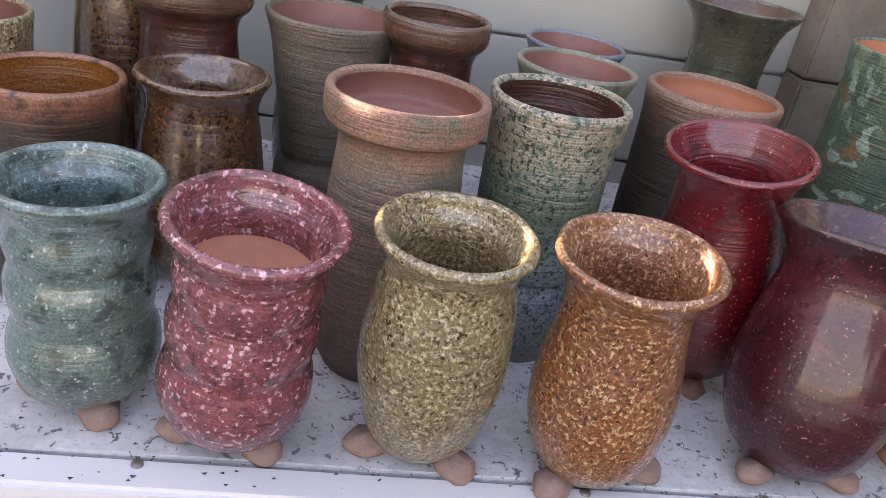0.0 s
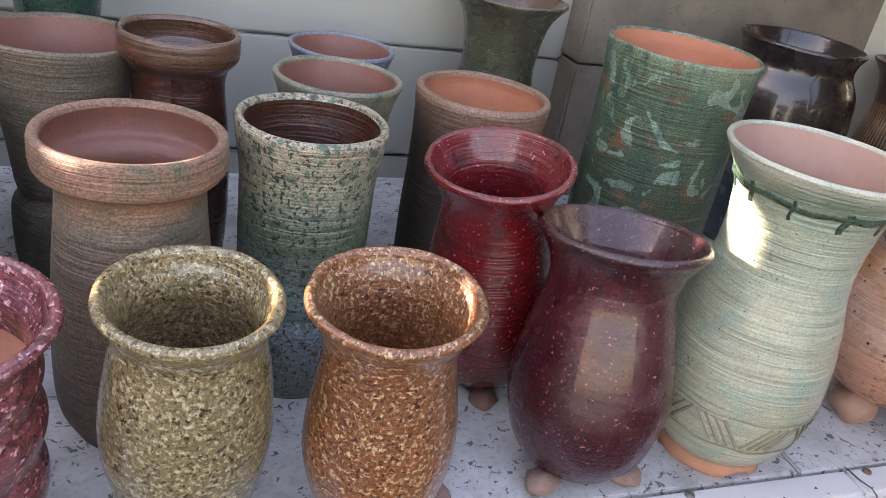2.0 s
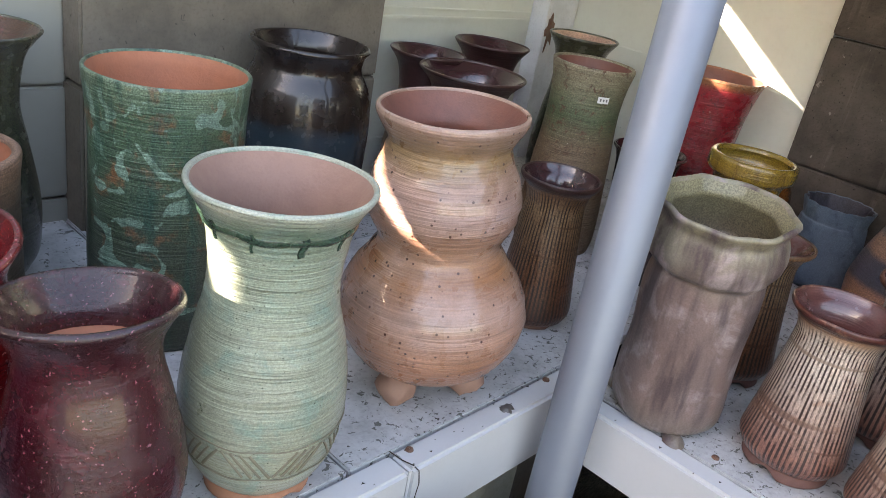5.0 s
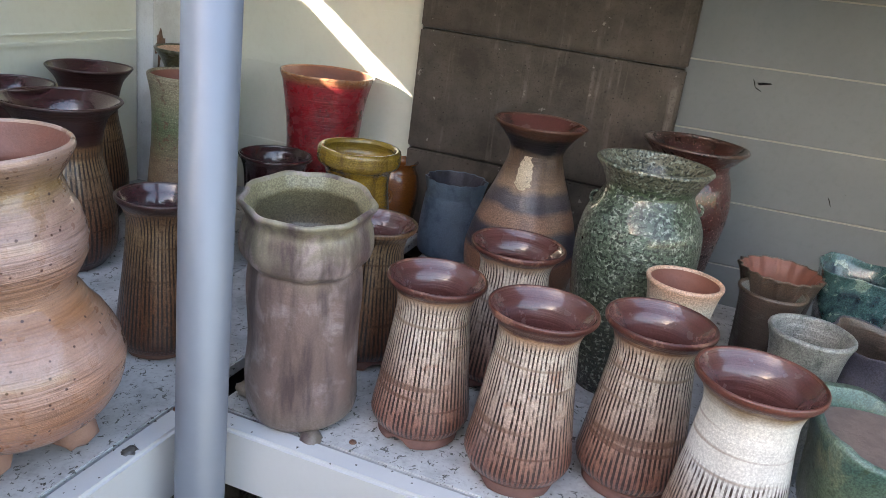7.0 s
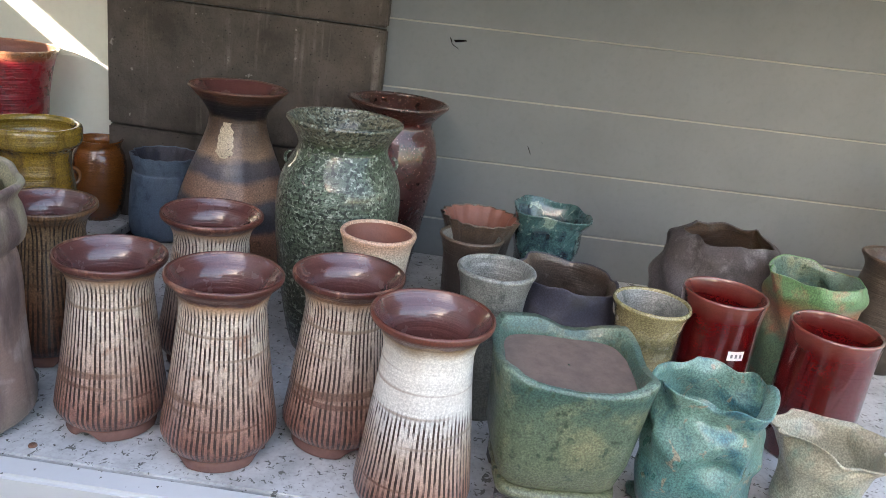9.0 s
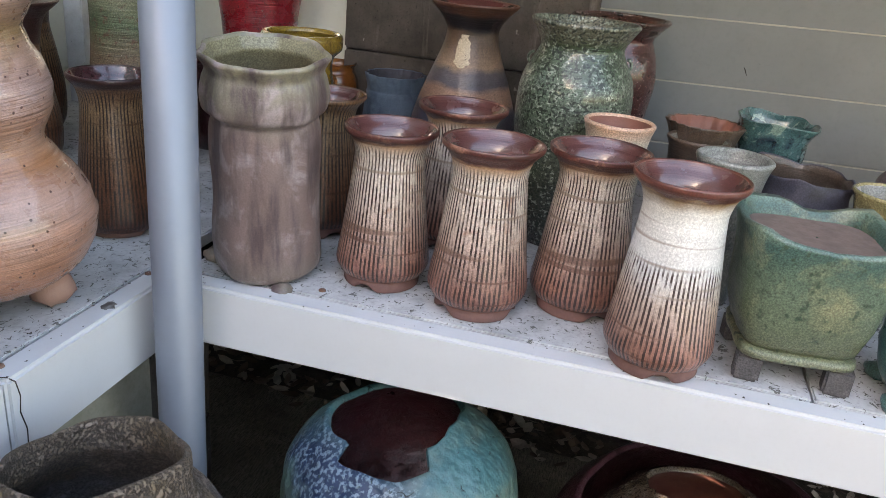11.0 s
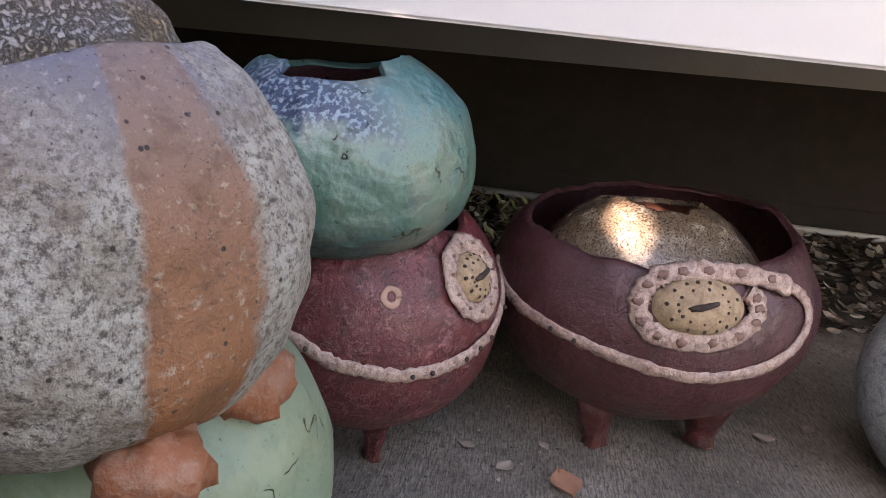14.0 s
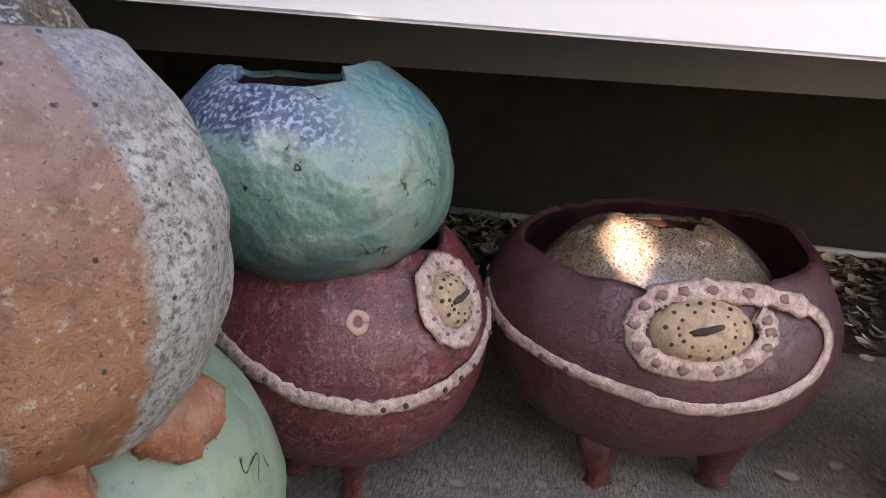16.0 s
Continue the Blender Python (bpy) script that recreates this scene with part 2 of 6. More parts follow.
def piece(name, verts, faces, material, parent=None, label="", smooth=True, m=None):
    """One mesh object, under parent if that is given."""
    me = mesh_of(name, verts, faces, smooth)
    me.materials.append(material)
    ob = new(name, me)
    if parent is not None:
        ob.parent = parent
    if m is not None:
        ob.matrix_basis = m
    return tagged(ob, label)


def part(name, bm, material, parent, label="", smooth=False):
    me = bpy.data.meshes.new(name)
    bm.to_mesh(me)
    bm.free()
    if smooth:
        me.polygons.foreach_set("use_smooth", [True] * len(me.polygons))
    me.materials.append(material)
    ob = new(name, me)
    ob.parent = parent
    return tagged(ob, label)


def box_bm(lo, hi, bevel=0.003, seg=2):
    bm = bmesh.new()
    bmesh.ops.create_cube(bm, size=1)
    lo, hi = Vector(lo), Vector(hi)
    for v in bm.verts:
        v.co = Vector(((v.co.x + 0.5) * (hi.x - lo.x) + lo.x, (v.co.y + 0.5) * (hi.y - lo.y) + lo.y, (v.co.z + 0.5) * (hi.z - lo.z) + lo.z))
    if bevel:
        bmesh.ops.bevel(bm, geom=bm.edges[:], offset=bevel, segments=seg, affect="EDGES")
    return bm


def empty(name, label, category, m, group="", kind=""):
    ob = new(name)
    ob.matrix_basis = m
    ob.empty_display_size = 0.05
    return tagged(ob, label, category, group, kind)


def slab_box(name, lo, hi, material, label, category="", bevel=0.003, kind="structure", m=None):
    ob = part(name, box_bm(lo, hi, bevel), material, None, label)
    if m is not None:
        ob.matrix_basis = m
    return tagged(ob, "", category or name.split("_")[0], "", kind)


def prism(points, z0, z1, bevel=0.002):
    """An upright prism over a polygon of (x, y), counter-clockwise."""
    bm = bmesh.new()
    f = bm.faces.new([bm.verts.new((x, y, z0)) for x, y in points])
    up = bmesh.ops.extrude_face_region(bm, geom=[f])
    for v in up["geom"]:
        if isinstance(v, bmesh.types.BMVert):
            v.co.z = z1
    bmesh.ops.recalc_face_normals(bm, faces=bm.faces[:])
    if bevel:
        bmesh.ops.bevel(bm, geom=bm.edges[:], offset=bevel, segments=1, affect="EDGES")
    return bm


def spline(points, n):
    """A smooth run of n points through (r, z) control points."""
    p = [Vector((*a, 0)) for a in points]
    p = [p[0] * 2 - p[1]] + p + [p[-1] * 2 - p[-2]]
    out = []
    spans = len(p) - 3
    for k in range(n):
        u = k / (n - 1) * spans
        i = min(int(u), spans - 1)
        t = u - i
        a, b, c, d = p[i:i + 4]
        q = 0.5 * ((2 * b) + (c - a) * t + (2 * a - 5 * b + 4 * c - d) * t * t + (3 * b - a - 3 * c + d) * t ** 3)
        out.append((max(q.x, 0.0), q.y))
    return out


def turned(rings, seg=56, warp=None, cap_first=False, cap_last=False):
    """Verts and faces of rings of (r, z) turned about z. warp(angle, r, z, k) gives the vertex of ring k."""
    verts, faces = [], []
    for k, (r, z) in enumerate(rings):
        for s in range(seg):
            a = math.tau * s / seg
            verts.append(warp(a, r, z, k) if warp else (r * math.cos(a), r * math.sin(a), z))
    for k in range(len(rings) - 1):
        for s in range(seg):
            t = (s + 1) % seg
            faces.append((k * seg + s, k * seg + t, (k + 1) * seg + t, (k + 1) * seg + s))
    if cap_first:
        faces.append(tuple(reversed(range(seg))))
    if cap_last:
        faces.append(tuple((len(rings) - 1) * seg + s for s in range(seg)))
    return verts, faces


def blob(radius, squash=(1, 1, 1), seg=14, rough=0.0, seed=0):
    rings = [(math.sin(math.pi * k / 8) * radius, -math.cos(math.pi * k / 8) * radius) for k in range(9)]

    def warp(a, r, z, k):
        v = Vector((r * math.cos(a), r * math.sin(a), z))
        d = 1 + rough * noise.noise(v * (2.2 / radius) + Vector((seed, 0, 0)))
        return (v.x * squash[0] * d, v.y * squash[1] * d, v.z * squash[2] * d)
    return turned(rings, seg, warp)


def pot(name, label, x, y, top, rim, shape, body, inside, base=0.965, lip=0.05, wall=0.085, rings=46, seg=56, wobble=0.006, ribs=0.0,
        ribcount=16, lean=(0, 0), feet=None, foot=None, spin=0, bowl=0.16, rimtint=None, category="pot", group="", folds=None, crumple=0.0, seed=None,
        lift=0.0, label_at=None, lugs=None, floor=None):
    """A thrown pot. shape: (share of the rim's radius, share of the height) from the foot up. feet: (count, size, material, kind); foot: (radius share,
    height share, material); folds: (count, depth, share of the height from which they start)."""
    seed = len(bpy.data.objects) * 0.37 if seed is None else seed
    h = top - base - lift
    thing = empty(name, label, category, pose(x, y, base, lean[0], lean[1], 0) @ pose(0, 0, 0, 0, 0, spin), group)
    line = [(r * rim, lift + z * h) for r, z in spline(shape, rings)]
    lipw = lip * rim
    r1, z1 = line[-1]

    def warp(a, r, z, k):
        u = (z - lift) / h
        n = noise.noise((math.cos(a) * 1.3 + seed, math.sin(a) * 1.3, z * 9))
        r2 = r * (1 + wobble * 3 * n)
        if ribs:
            r2 += ribs * math.sin(u * ribcount * math.tau) * (0.6 + 0.4 * math.sin(u * 31 + seed)) * (0 if u > 0.93 else 1)
        if folds:
            c, d, start = folds
            r2 *= 1 + d * max(0.0, u - start) / max(1e-3, 1 - start) * math.sin(a * c + 2.5 * noise.noise((math.cos(a) + seed, math.sin(a), 2)))
        zz = z + wobble * rim * 2.0 * noise.noise((math.cos(a) + seed, math.sin(a) + 5, 0)) * max(0.0, u)
        px, py = r2 * math.cos(a), r2 * math.sin(a)
        if crumple:
            q = Vector((px, py, zz)) / rim
            g = Vector((noise.noise(q * 1.7 + Vector((seed, 0, 0))), noise.noise(q * 1.7 + Vector((0, seed, 4))), noise.noise(q * 1.9 + Vector((3, 0, seed))) * 0.8))
            g = g * crumple * rim * min(1.0, 0.25 + u)
            px, py, zz = px + g.x, py + g.y, zz + g.z * max(0.0, u) ** 0.7
        return (px, py, zz)

    edge = []
    for k in range(1, 6):
        a = math.pi * k / 5
        edge.append((r1 - lipw * 0.9 * (1 - math.cos(a)) / 2, z1 + lipw * 0.55 * math.sin(a)))
    outer = line + edge
    first = [(0.0005, lift + 0.002), (line[0][0] * 0.8, lift)]
    v, f = turned(first + outer, seg, warp)
    piece("body", v, f, body, thing)
    t = wall * rim
    inner = [edge[-1]]
    for r, z in reversed(line):
        u = (z - lift) / h
        if u < 0.97 and u > bowl:
            inner.append((max(r - t, 0.3 * r), z))
    last = inner[-1]
    well = [last, (last[0] * 0.96, last[1] - 0.005), (last[0] * 0.86, last[1] - 0.009), (last[0] * 0.5, last[1] - 0.012), (0.0005, last[1] - 0.011)]
    v, f = turned(inner, seg, warp)
    piece("interior", v, f, inside, thing)
    v, f = turned(well, seg, warp)
    piece("inner_floor", v, f, floor or inside, thing)
    if rimtint:
        bead = [(r1 + lipw * 0.12 * math.cos(math.tau * k / 10) - lipw * 0.45 + lipw * 0.5 * math.cos(math.tau * k / 10),
                 z1 + lipw * 0.28 + lipw * 0.42 * math.sin(math.tau * k / 10)) for k in range(11)]
        v, f = turned(bead, seg, warp)
        piece("rim", v, f, rimtint, thing)
    if foot:
        fr, fh, fm = foot
        arch = lambda a, r, z, k: (r * math.cos(a), r * math.sin(a), z + (0.6 * fh * h * max(0.0, math.sin(3 * a) - 0.55) / 0.45 if z < 0.004 and r > 0.01 else 0.0))
        v, f = turned([(0.001, 0.006), (fr * rim * 0.8, 0.006), (fr * rim * 0.84, 0.0), (fr * rim * 0.96, 0.0), (fr * rim, 0.003), (fr * rim * 0.98, fh * h), (fr * rim * 0.7, fh * h + 0.004)], seg, arch)
        piece("foot_ring", v, f, fm, thing)
    if feet:
        count, size, fm, kind = feet
        for k in range(count):
            a = math.tau * (k + 0.5) / count
            rr = line[0][0] * 1.12
            if kind == "ball":
                v, f = blob(size, (1, 1, 0.9), rough=0.25, seed=k)
                piece("foot", v, f, fm, thing, m=pose(rr * math.cos(a), rr * math.sin(a), size * 0.86))
            else:
                v, f = blob(size, (1.25, 0.95, 0.66), rough=0.28, seed=k)
                piece("foot", v, f, fm, thing, m=pose(rr * math.cos(a), rr * math.sin(a), size * 0.52, 0, 0, math.degrees(a)))
    if lugs:
        count, size, at, fm = lugs
        for k in range(count):
            a = math.tau * k / count
            j = min(range(len(line)), key=lambda i: abs(line[i][1] - lift - at * h))
            ring = []
            bm = bmesh.new()
            for s in range(9):
                b = -math.pi / 2 + math.pi * s / 8
                c = Vector((line[j][0] - 0.002 + size * math.cos(b), 0, line[j][1] + size * 1.1 * math.sin(b)))
                ring.append([bm.verts.new(c + Vector((size * 0.28 * math.cos(q) * math.cos(b), size * 0.35 * math.sin(q), size * 0.28 * math.cos(q) * math.sin(b))))
                             for q in [math.tau * w / 8 for w in range(8)]])
            for s in range(8):
                for w in range(8):
                    bm.faces.new((ring[s][w], ring[s][(w + 1) % 8], ring[s + 1][(w + 1) % 8], ring[s + 1][w]))
            lug = part("handle", bm, fm, thing, smooth=True)
            lug.matrix_basis = pose(0, 0, 0, 0, 0, math.degrees(a))
    if label_at:
        a, u, w, hh = label_at
        j = min(range(len(line)), key=lambda i: abs(line[i][1] - lift - u * h))
        r = line[j][0] + 0.003
        verts = []
        for s in range(7):
            b = math.radians(a) + (s / 6 - 0.5) * w / r
            for zz in (-hh / 2, hh / 2):
                verts.append((r * math.cos(b), r * math.sin(b), line[j][1] + zz))
        faces = [(2 * s, 2 * s + 2, 2 * s + 3, 2 * s + 1) for s in range(6)]
        sticker = piece("sticker", verts, faces, paper, thing, "small white paper price sticker")
        for q in range(3):
            bar = []
            for s in range(2):
                b = math.radians(a) + ((q + 0.25 + 0.5 * s) / 3 - 0.5) * 0.8 * w / r
                for zz in (-hh * 0.2, hh * 0.2):
                    bar.append(((r + 0.001) * math.cos(b), (r + 0.001) * math.sin(b), line[j][1] + zz))
            piece("print_bar", bar, [(0, 2, 3, 1)], ink, sticker)
    return thing


# ---- the setting ----
AX = Vector((0, 1, 0))      # the way the other shelf and wall run
OUT = Vector((AX.y, -AX.x, 0))                  # away from the walker
TURN = math.degrees(math.atan2(AX.y, AX.x)) - 90
SHELF = 0.965


def right(u, w, z=0.0):
    """A place by the other wall: u along its shelf's front edge, w behind that edge."""
    p = Vector((1.969, 1.494, 0)) + AX * u + OUT * w
    return (p.x, p.y, z)


RM = pose(1.969, 1.494, 0, 0, 0, TURN)          # local x: behind the edge, local y: along it

ground = piece("ground", [(-60, -60, -0.012), (60, -60, -0.012), (60, 60, -0.012), (-60, 60, -0.012)], [(0, 1, 2, 3)], soil, None,
               "dark damp soil beside the concrete slab", False)
tagged(ground, "", "ground", "", "structure")
pavement = part("pavement", prism([(-6, -6), right(-7.4, 1.1)[:2], right(0.9, 1.1)[:2], (-6, 2.5)], -0.1, 0.0), concrete, None,
                "grey broom-finished concrete slab with cracks and grit")
tagged(pavement, "", "pavement", "", "structure")

# back wall; an unseen upper wall and gap strips are added to shape the low sun
slab_box("wall_north", (-7, 2.645, -0.05), (3.4, 2.750, 1.945), siding_paint, "cream painted wall behind the shelf", "wall")
slab_box("wall_north_upper", (-7, 2.645, 2.135), (3.4, 2.750, 4.2), siding_paint, "unseen upper wall added to block the sun above a narrow gap", "wall")
slab_box("gap_sill", (-7, 2.650, 1.945), (3.3, 2.690, 1.997), siding_paint, "unseen strip added to trim the sunlight from below", "sill")
for k, (a, b) in enumerate(((0.9, 1.015), (1.021, 1.27), (1.276, 1.52), (1.526, 1.77), (1.776, 1.94))):
    bm = box_bm((-7, 2.627, a), (1.50, 2.646, b), 0.004)
    board = part("board", bm, siding_paint, bpy.data.objects["wall_north"])
# unseen wall, added to keep the low sky's glow off the siding
slab_box("wall_west", (-3.3, -1.5, -0.05), (-3.2, 2.645, 3.6), siding_paint, "unseen plain wall added to block low sky light from the left", "wall")
wall_east = slab_box("wall_east", (1.29, -5.0, 0.935), (1.36, 1.15, 3.0), east_siding, "grey-green lapped siding wall behind the shelf", "wall", m=RM)
for k in range(12):
    z = 0.715 + 0.186 * k
    v = [(1.285, -5, z), (1.285, 1.0, z), (1.274, 1.0, z), (1.274, -5, z), (1.285, -5, z + 0.186), (1.285, 1.0, z + 0.186), (1.263, 1.0, z + 0.182), (1.263, -5, z + 0.182)]
    v = [(a, b, c - 0.02 * (b + 1.0)) for a, b, c in v]
    f = [(0, 1, 2, 3), (3, 2, 6, 7), (4, 7, 6, 5), (0, 4, 5, 1), (0, 3, 7, 4), (1, 5, 6, 2)]
    piece("siding_board", v, f, east_siding, wall_east, smooth=False)
    # added pale bead: paints the light that each lap edge catches
    bead, hoop = [], []
    for y in (-5, 0.205 - 0.78):
        for q in range(8):
            bead.append((1.2645 + 0.0022 * math.cos(math.tau * q / 8), y, z + 0.1845 - 0.02 * (y + 1.0) + 0.0022 * math.sin(math.tau * q / 8)))
    hoop = [(q, (q + 1) % 8, 8 + (q + 1) % 8, 8 + q) for q in range(8)]
    piece("lap_highlight", bead, hoop, siding_paint, wall_east)
for spot in (((3.2, 0.745, 1.605), (3.2, 0.738, 1.587), (3.2, 0.72, 1.578)), ((3.2, 0.733, 1.597), (3.2, 0.70, 1.602)), ((3.2, 0.485, 1.333), (3.2, 0.475, 1.312))):
    for a, b in zip(spot, spot[1:]):
        p, q = RM.inverted() @ Vector(a), RM.inverted() @ Vector(b)
        bm = bmesh.new()
        side = Vector((0, 0.003, 0.003))
        corners = [bm.verts.new(Vector((1.262, w.y, w.z)) + s * side) for w, s in ((p, 1), (p, -1), (q, -0.6), (q, 0.6))]
        bm.faces.new(corners)
        bmesh.ops.solidify(bm, geom=bm.faces[:], thickness=0.002)
        part("scuff", bm, dark_panel, wall_east)
slab_box("panel_east", (1.262, 0.21, 0.90), (1.284, 1.148, 2.6), panel_paint, "white metal wall panel in the corner", "wall panel", m=RM)
# unseen eave, added above the view to shade the siding
slab_box("roof_eave", (0.22, -5, 2.12), (1.6, 1.1, 2.2), siding_paint, "unseen eave added to shade the siding from the sky", "eave", m=RM)
# unseen strips in the gap, added so that the sun reaches only some pots
for x, x1, low in ((0.1, 1.06, 1.997), (2.302, 3.3, 1.997), (-7.0, -2.62, 1.997), (-1.86, -1.76, 1.997), (-2.23, -1.97, 1.997), (-1.235, -1.0, 1.997), (-1.66, -1.24, 2.076), (-0.70, -0.05, 2.083)):
    slab_box("gap_batten", (x, 2.660, low), (x1, 2.740, 2.135), siding_paint, "unseen strip added to block part of the sunlight through the gap", "batten")
for zz in (1.14, 1.40, 1.62):
    bm = box_bm((1.256, 0.225, zz), (1.263, 1.14, zz + 0.016), 0.003)
    rib = part("panel_rib", bm, panel_paint, bpy.data.objects["panel_east"])
slab_box("panel_north", (2.315, 2.622, 0.90), (3.05, 2.642, 1.93), panel_paint, "cream panel between the tan column and the corner", "wall panel")
for zz, d in ((1.43, 0.012), (1.46, 0.006), (1.07, 0.01)):
    part("panel_rib", box_bm((2.32, 2.615, zz), (3.04, 2.623, zz + d), 0.002), panel_paint, bpy.data.objects["panel_north"])
post = slab_box("corner_post", (3.055, 2.560, 0.9), (3.225, 2.642, 1.93), white_paint, "white corner post with rust stains and screws", "post")
for zz in (1.05, 1.22, 1.40):
    v, f = blob(0.006, (1, 0.5, 1))
    piece("screw", v, f, rust, post, m=pose(3.19, 2.559, zz))
v, f = blob(0.03, (0.7, 0.06, 1.6), rough=1.2, seed=3)
piece("rust_stain", v, f, rust, post, m=pose(3.085, 2.560, 1.42))

# stone columns
column = empty("block_column_north", "tan rendered block column against the wall", "column", pose(0, 0, 0), "", "structure")
for zz, h in ((0.93, 0.355), (1.29, 0.355), (1.65, 0.29)):
    part("block", box_bm((1.50, 2.550, zz), (2.31, 2.644, zz + h), 0.006), column_stone, column)
column = empty("block_column_east", "dark brown weathered concrete block column", "column", RM.copy(), "", "structure")
for k in range(5):
    zz = 0.877 + 0.366 * k
    lo, hi = -0.575, 0.205
    bm = box_bm((1.225, lo, zz), (1.284, hi, zz + 0.360), 0.005)
    for v in bm.verts:
        v.co.x += 0.004 * noise.noise(v.co * 9)
    part("block", bm, block_stone, column)

# shelves
shelf = empty("shelf_north", "white painted timber shelf with flaking boards and screws", "shelf", pose(0, 0, 0), "", "structure")
for k, (a, b) in enumerate(((1.612, 1.885), (1.889, 2.26), (2.264, 2.640))):
    for x0, x1 in ((-3.2, -0.2), (-0.196, 1.49), (1.494, 3.24)):
        part("plank", box_bm((x0, a, SHELF - 0.03 - 0.0015 * k), (x1, b, SHELF - 0.0015 * k), 0.003), board_paint, shelf)
for x0, x1 in ((-3.2, 1.572), (1.575, 2.06)):
    part("front_beam", box_bm((x0, 1.558, 0.822), (x1, 1.609, SHELF), 0.006), beam_paint, shelf)
for x in (0.33, 0.85, 1.289, 1.605, 1.972):
    v, f = turned([(0.0005, 0.002), (0.0062, 0.002), (0.007, 0.0), (0.0072, -0.003)], 16)
    piece("screw", v, f, rust if x > 1.5 else steel, shelf, m=pose(x, 1.597, SHELF + 0.001))
v, f = blob(0.013, (1.1, 0.8, 0.12), rough=0.8)
piece("knot", v, f, steel, shelf, m=pose(1.832, 1.580, SHELF + 0.0005))
for x, zz in ((1.216, 0.85), (0.5, 0.86)):
    v, f = turned([(0.0005, 0.002), (0.006, 0.002), (0.007, -0.001)], 14)
    piece("screw", v, f, steel, shelf, m=pose(x, 1.556, zz, 90, 0, 0))

shelf = empty("shelf_east", "white painted timber shelf on a deep front beam", "shelf", RM.copy(), "", "structure")
for k in range(3):
    a, b = 0.054 + 0.41 * k, 0.459 + 0.41 * k
    for y0, y1 in ((-5, -1.1), (-1.096, 0.055)):
        part("plank", box_bm((a, y0, SHELF - 0.03 - 0.0015 * k), (b, y1, SHELF - 0.0015 * k), 0.003), board_paint, shelf)
bm = box_bm((0.0, -5, 0.842), (0.05, 0.055, SHELF), 0.006)
part("front_beam", bm, beam_paint, shelf)
for y in (-0.219, -1.3, -2.4):
    v, f = turned([(0.0005, 0.002), (0.0062, 0.002), (0.007, 0.0), (0.0072, -0.003)], 16)
    piece("screw", v, f, rust, shelf, m=pose(0.08, y, SHELF + 0.001))

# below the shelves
slab_box("lower_panel", (2.33, -6, -0.06), (2.37, 1.4, 1.1), dark_panel, "dark weathered skirting panel under the wall, shade put in its colour", "panel", m=RM)
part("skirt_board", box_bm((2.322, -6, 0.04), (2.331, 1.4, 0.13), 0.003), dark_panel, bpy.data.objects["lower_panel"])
# two added sheets, near black in place of the shade under the shelves
slab_box("shelf_back", (0.056, -6, 0.846), (2.37, 1.4, 0.88), dark_panel, "added near-black sheet standing in for the shade under the shelf", "panel", m=RM)
slab_box("back_panel_north", (-6, 2.50, -0.02), (4.33, 2.53, 0.93), dark_panel, "added near-black sheet that closes the shaded space below the shelf", "panel")
pipe = part("drain_pipe", bmesh.new(), pipe_grey, None, "grey plastic pipe lying along the dark panel")
bm = bmesh.new()
bmesh.ops.create_cone(bm, cap_ends=True, segments=20, radius1=0.017, radius2=0.017, depth=6)
bm.to_mesh(pipe.data)
bm.free()
pipe.data.polygons.foreach_set("use_smooth", [True] * len(pipe.data.polygons))
pipe.matrix_basis = RM @ pose(2.29, -1.7, 0.02, 90, 0, 0)
tagged(pipe, "", "pipe")
pier = empty("block_pier", "pale mossy concrete blocks under the shelf corner", "concrete block", pose(0, 0, 0), "", "structure")
part("block", box_bm((1.62, 1.63, 0.0), (2.02, 1.83, 0.40), 0.008), block_pale, pier)
part("block", box_bm((1.60, 1.62, 0.405), (2.00, 1.82, 0.80), 0.008), block_pale, pier)
pier = empty("block_pier", "grey concrete blocks under the shelf corner", "concrete block", pose(0.42, 0.06, 0), "", "structure")
part("block", box_bm((1.62, 1.63, 0.0), (1.92, 1.83, 0.40), 0.008), block_stone, pier)
part("block", box_bm((1.62, 1.63, 0.405), (1.92, 1.83, 0.80), 0.008), block_stone, pier)

pole = empty("pole", "grey galvanised steel pole in front of the shelf corner", "pole", pose(1.891, 1.483, 0))
v, f = turned([(0.042, 0.0), (0.042, 3.2), (0.038, 3.2)], 40)
piece("shaft", v, f, pole_grey, pole)
v, f = turned([(0.001, 0.012), (0.052, 0.012), (0.055, 0.008), (0.055, 0.0)], 32)
piece("base_flange", v, f, pole_grey, pole)

# ---- glazes ----
G_sea = glaze("sea_green_glaze", [(0, (0.12, 0.15, 0.13)), (0.4, (0.11, 0.16, 0.14)), (1, (0.13, 0.19, 0.18))], 0.25, mottle=((0.05, 0.075, 0.065), 40, 0.5, 0.6), speck=((0.28, 0.33, 0.31), 160, 0.62, 0.7), rough=0.3, coat=0.78)
G_pink = glaze("rose_glaze", [(0, (0.17, 0.055, 0.065)), (0.5, (0.22, 0.07, 0.08)), (1, (0.24, 0.085, 0.095))], 0.25, mottle=((0.09, 0.022, 0.028), 60, 0.5, 0.64), speck=((0.5, 0.33, 0.35), 150, 0.58, 0.66), rings=0.8, rough=0.26, coat=0.90, grain=0.8)
G_olive = glaze("olive_speckle_glaze", [(0, (0.17, 0.14, 0.075)), (1, (0.2, 0.165, 0.09))], 0.25, mottle=((0.38, 0.34, 0.24), 190, 0.5, 0.6), speck=((0.05, 0.03, 0.015), 210, 0.58, 0.64), rough=0.3, coat=0.78, grain=0.9)
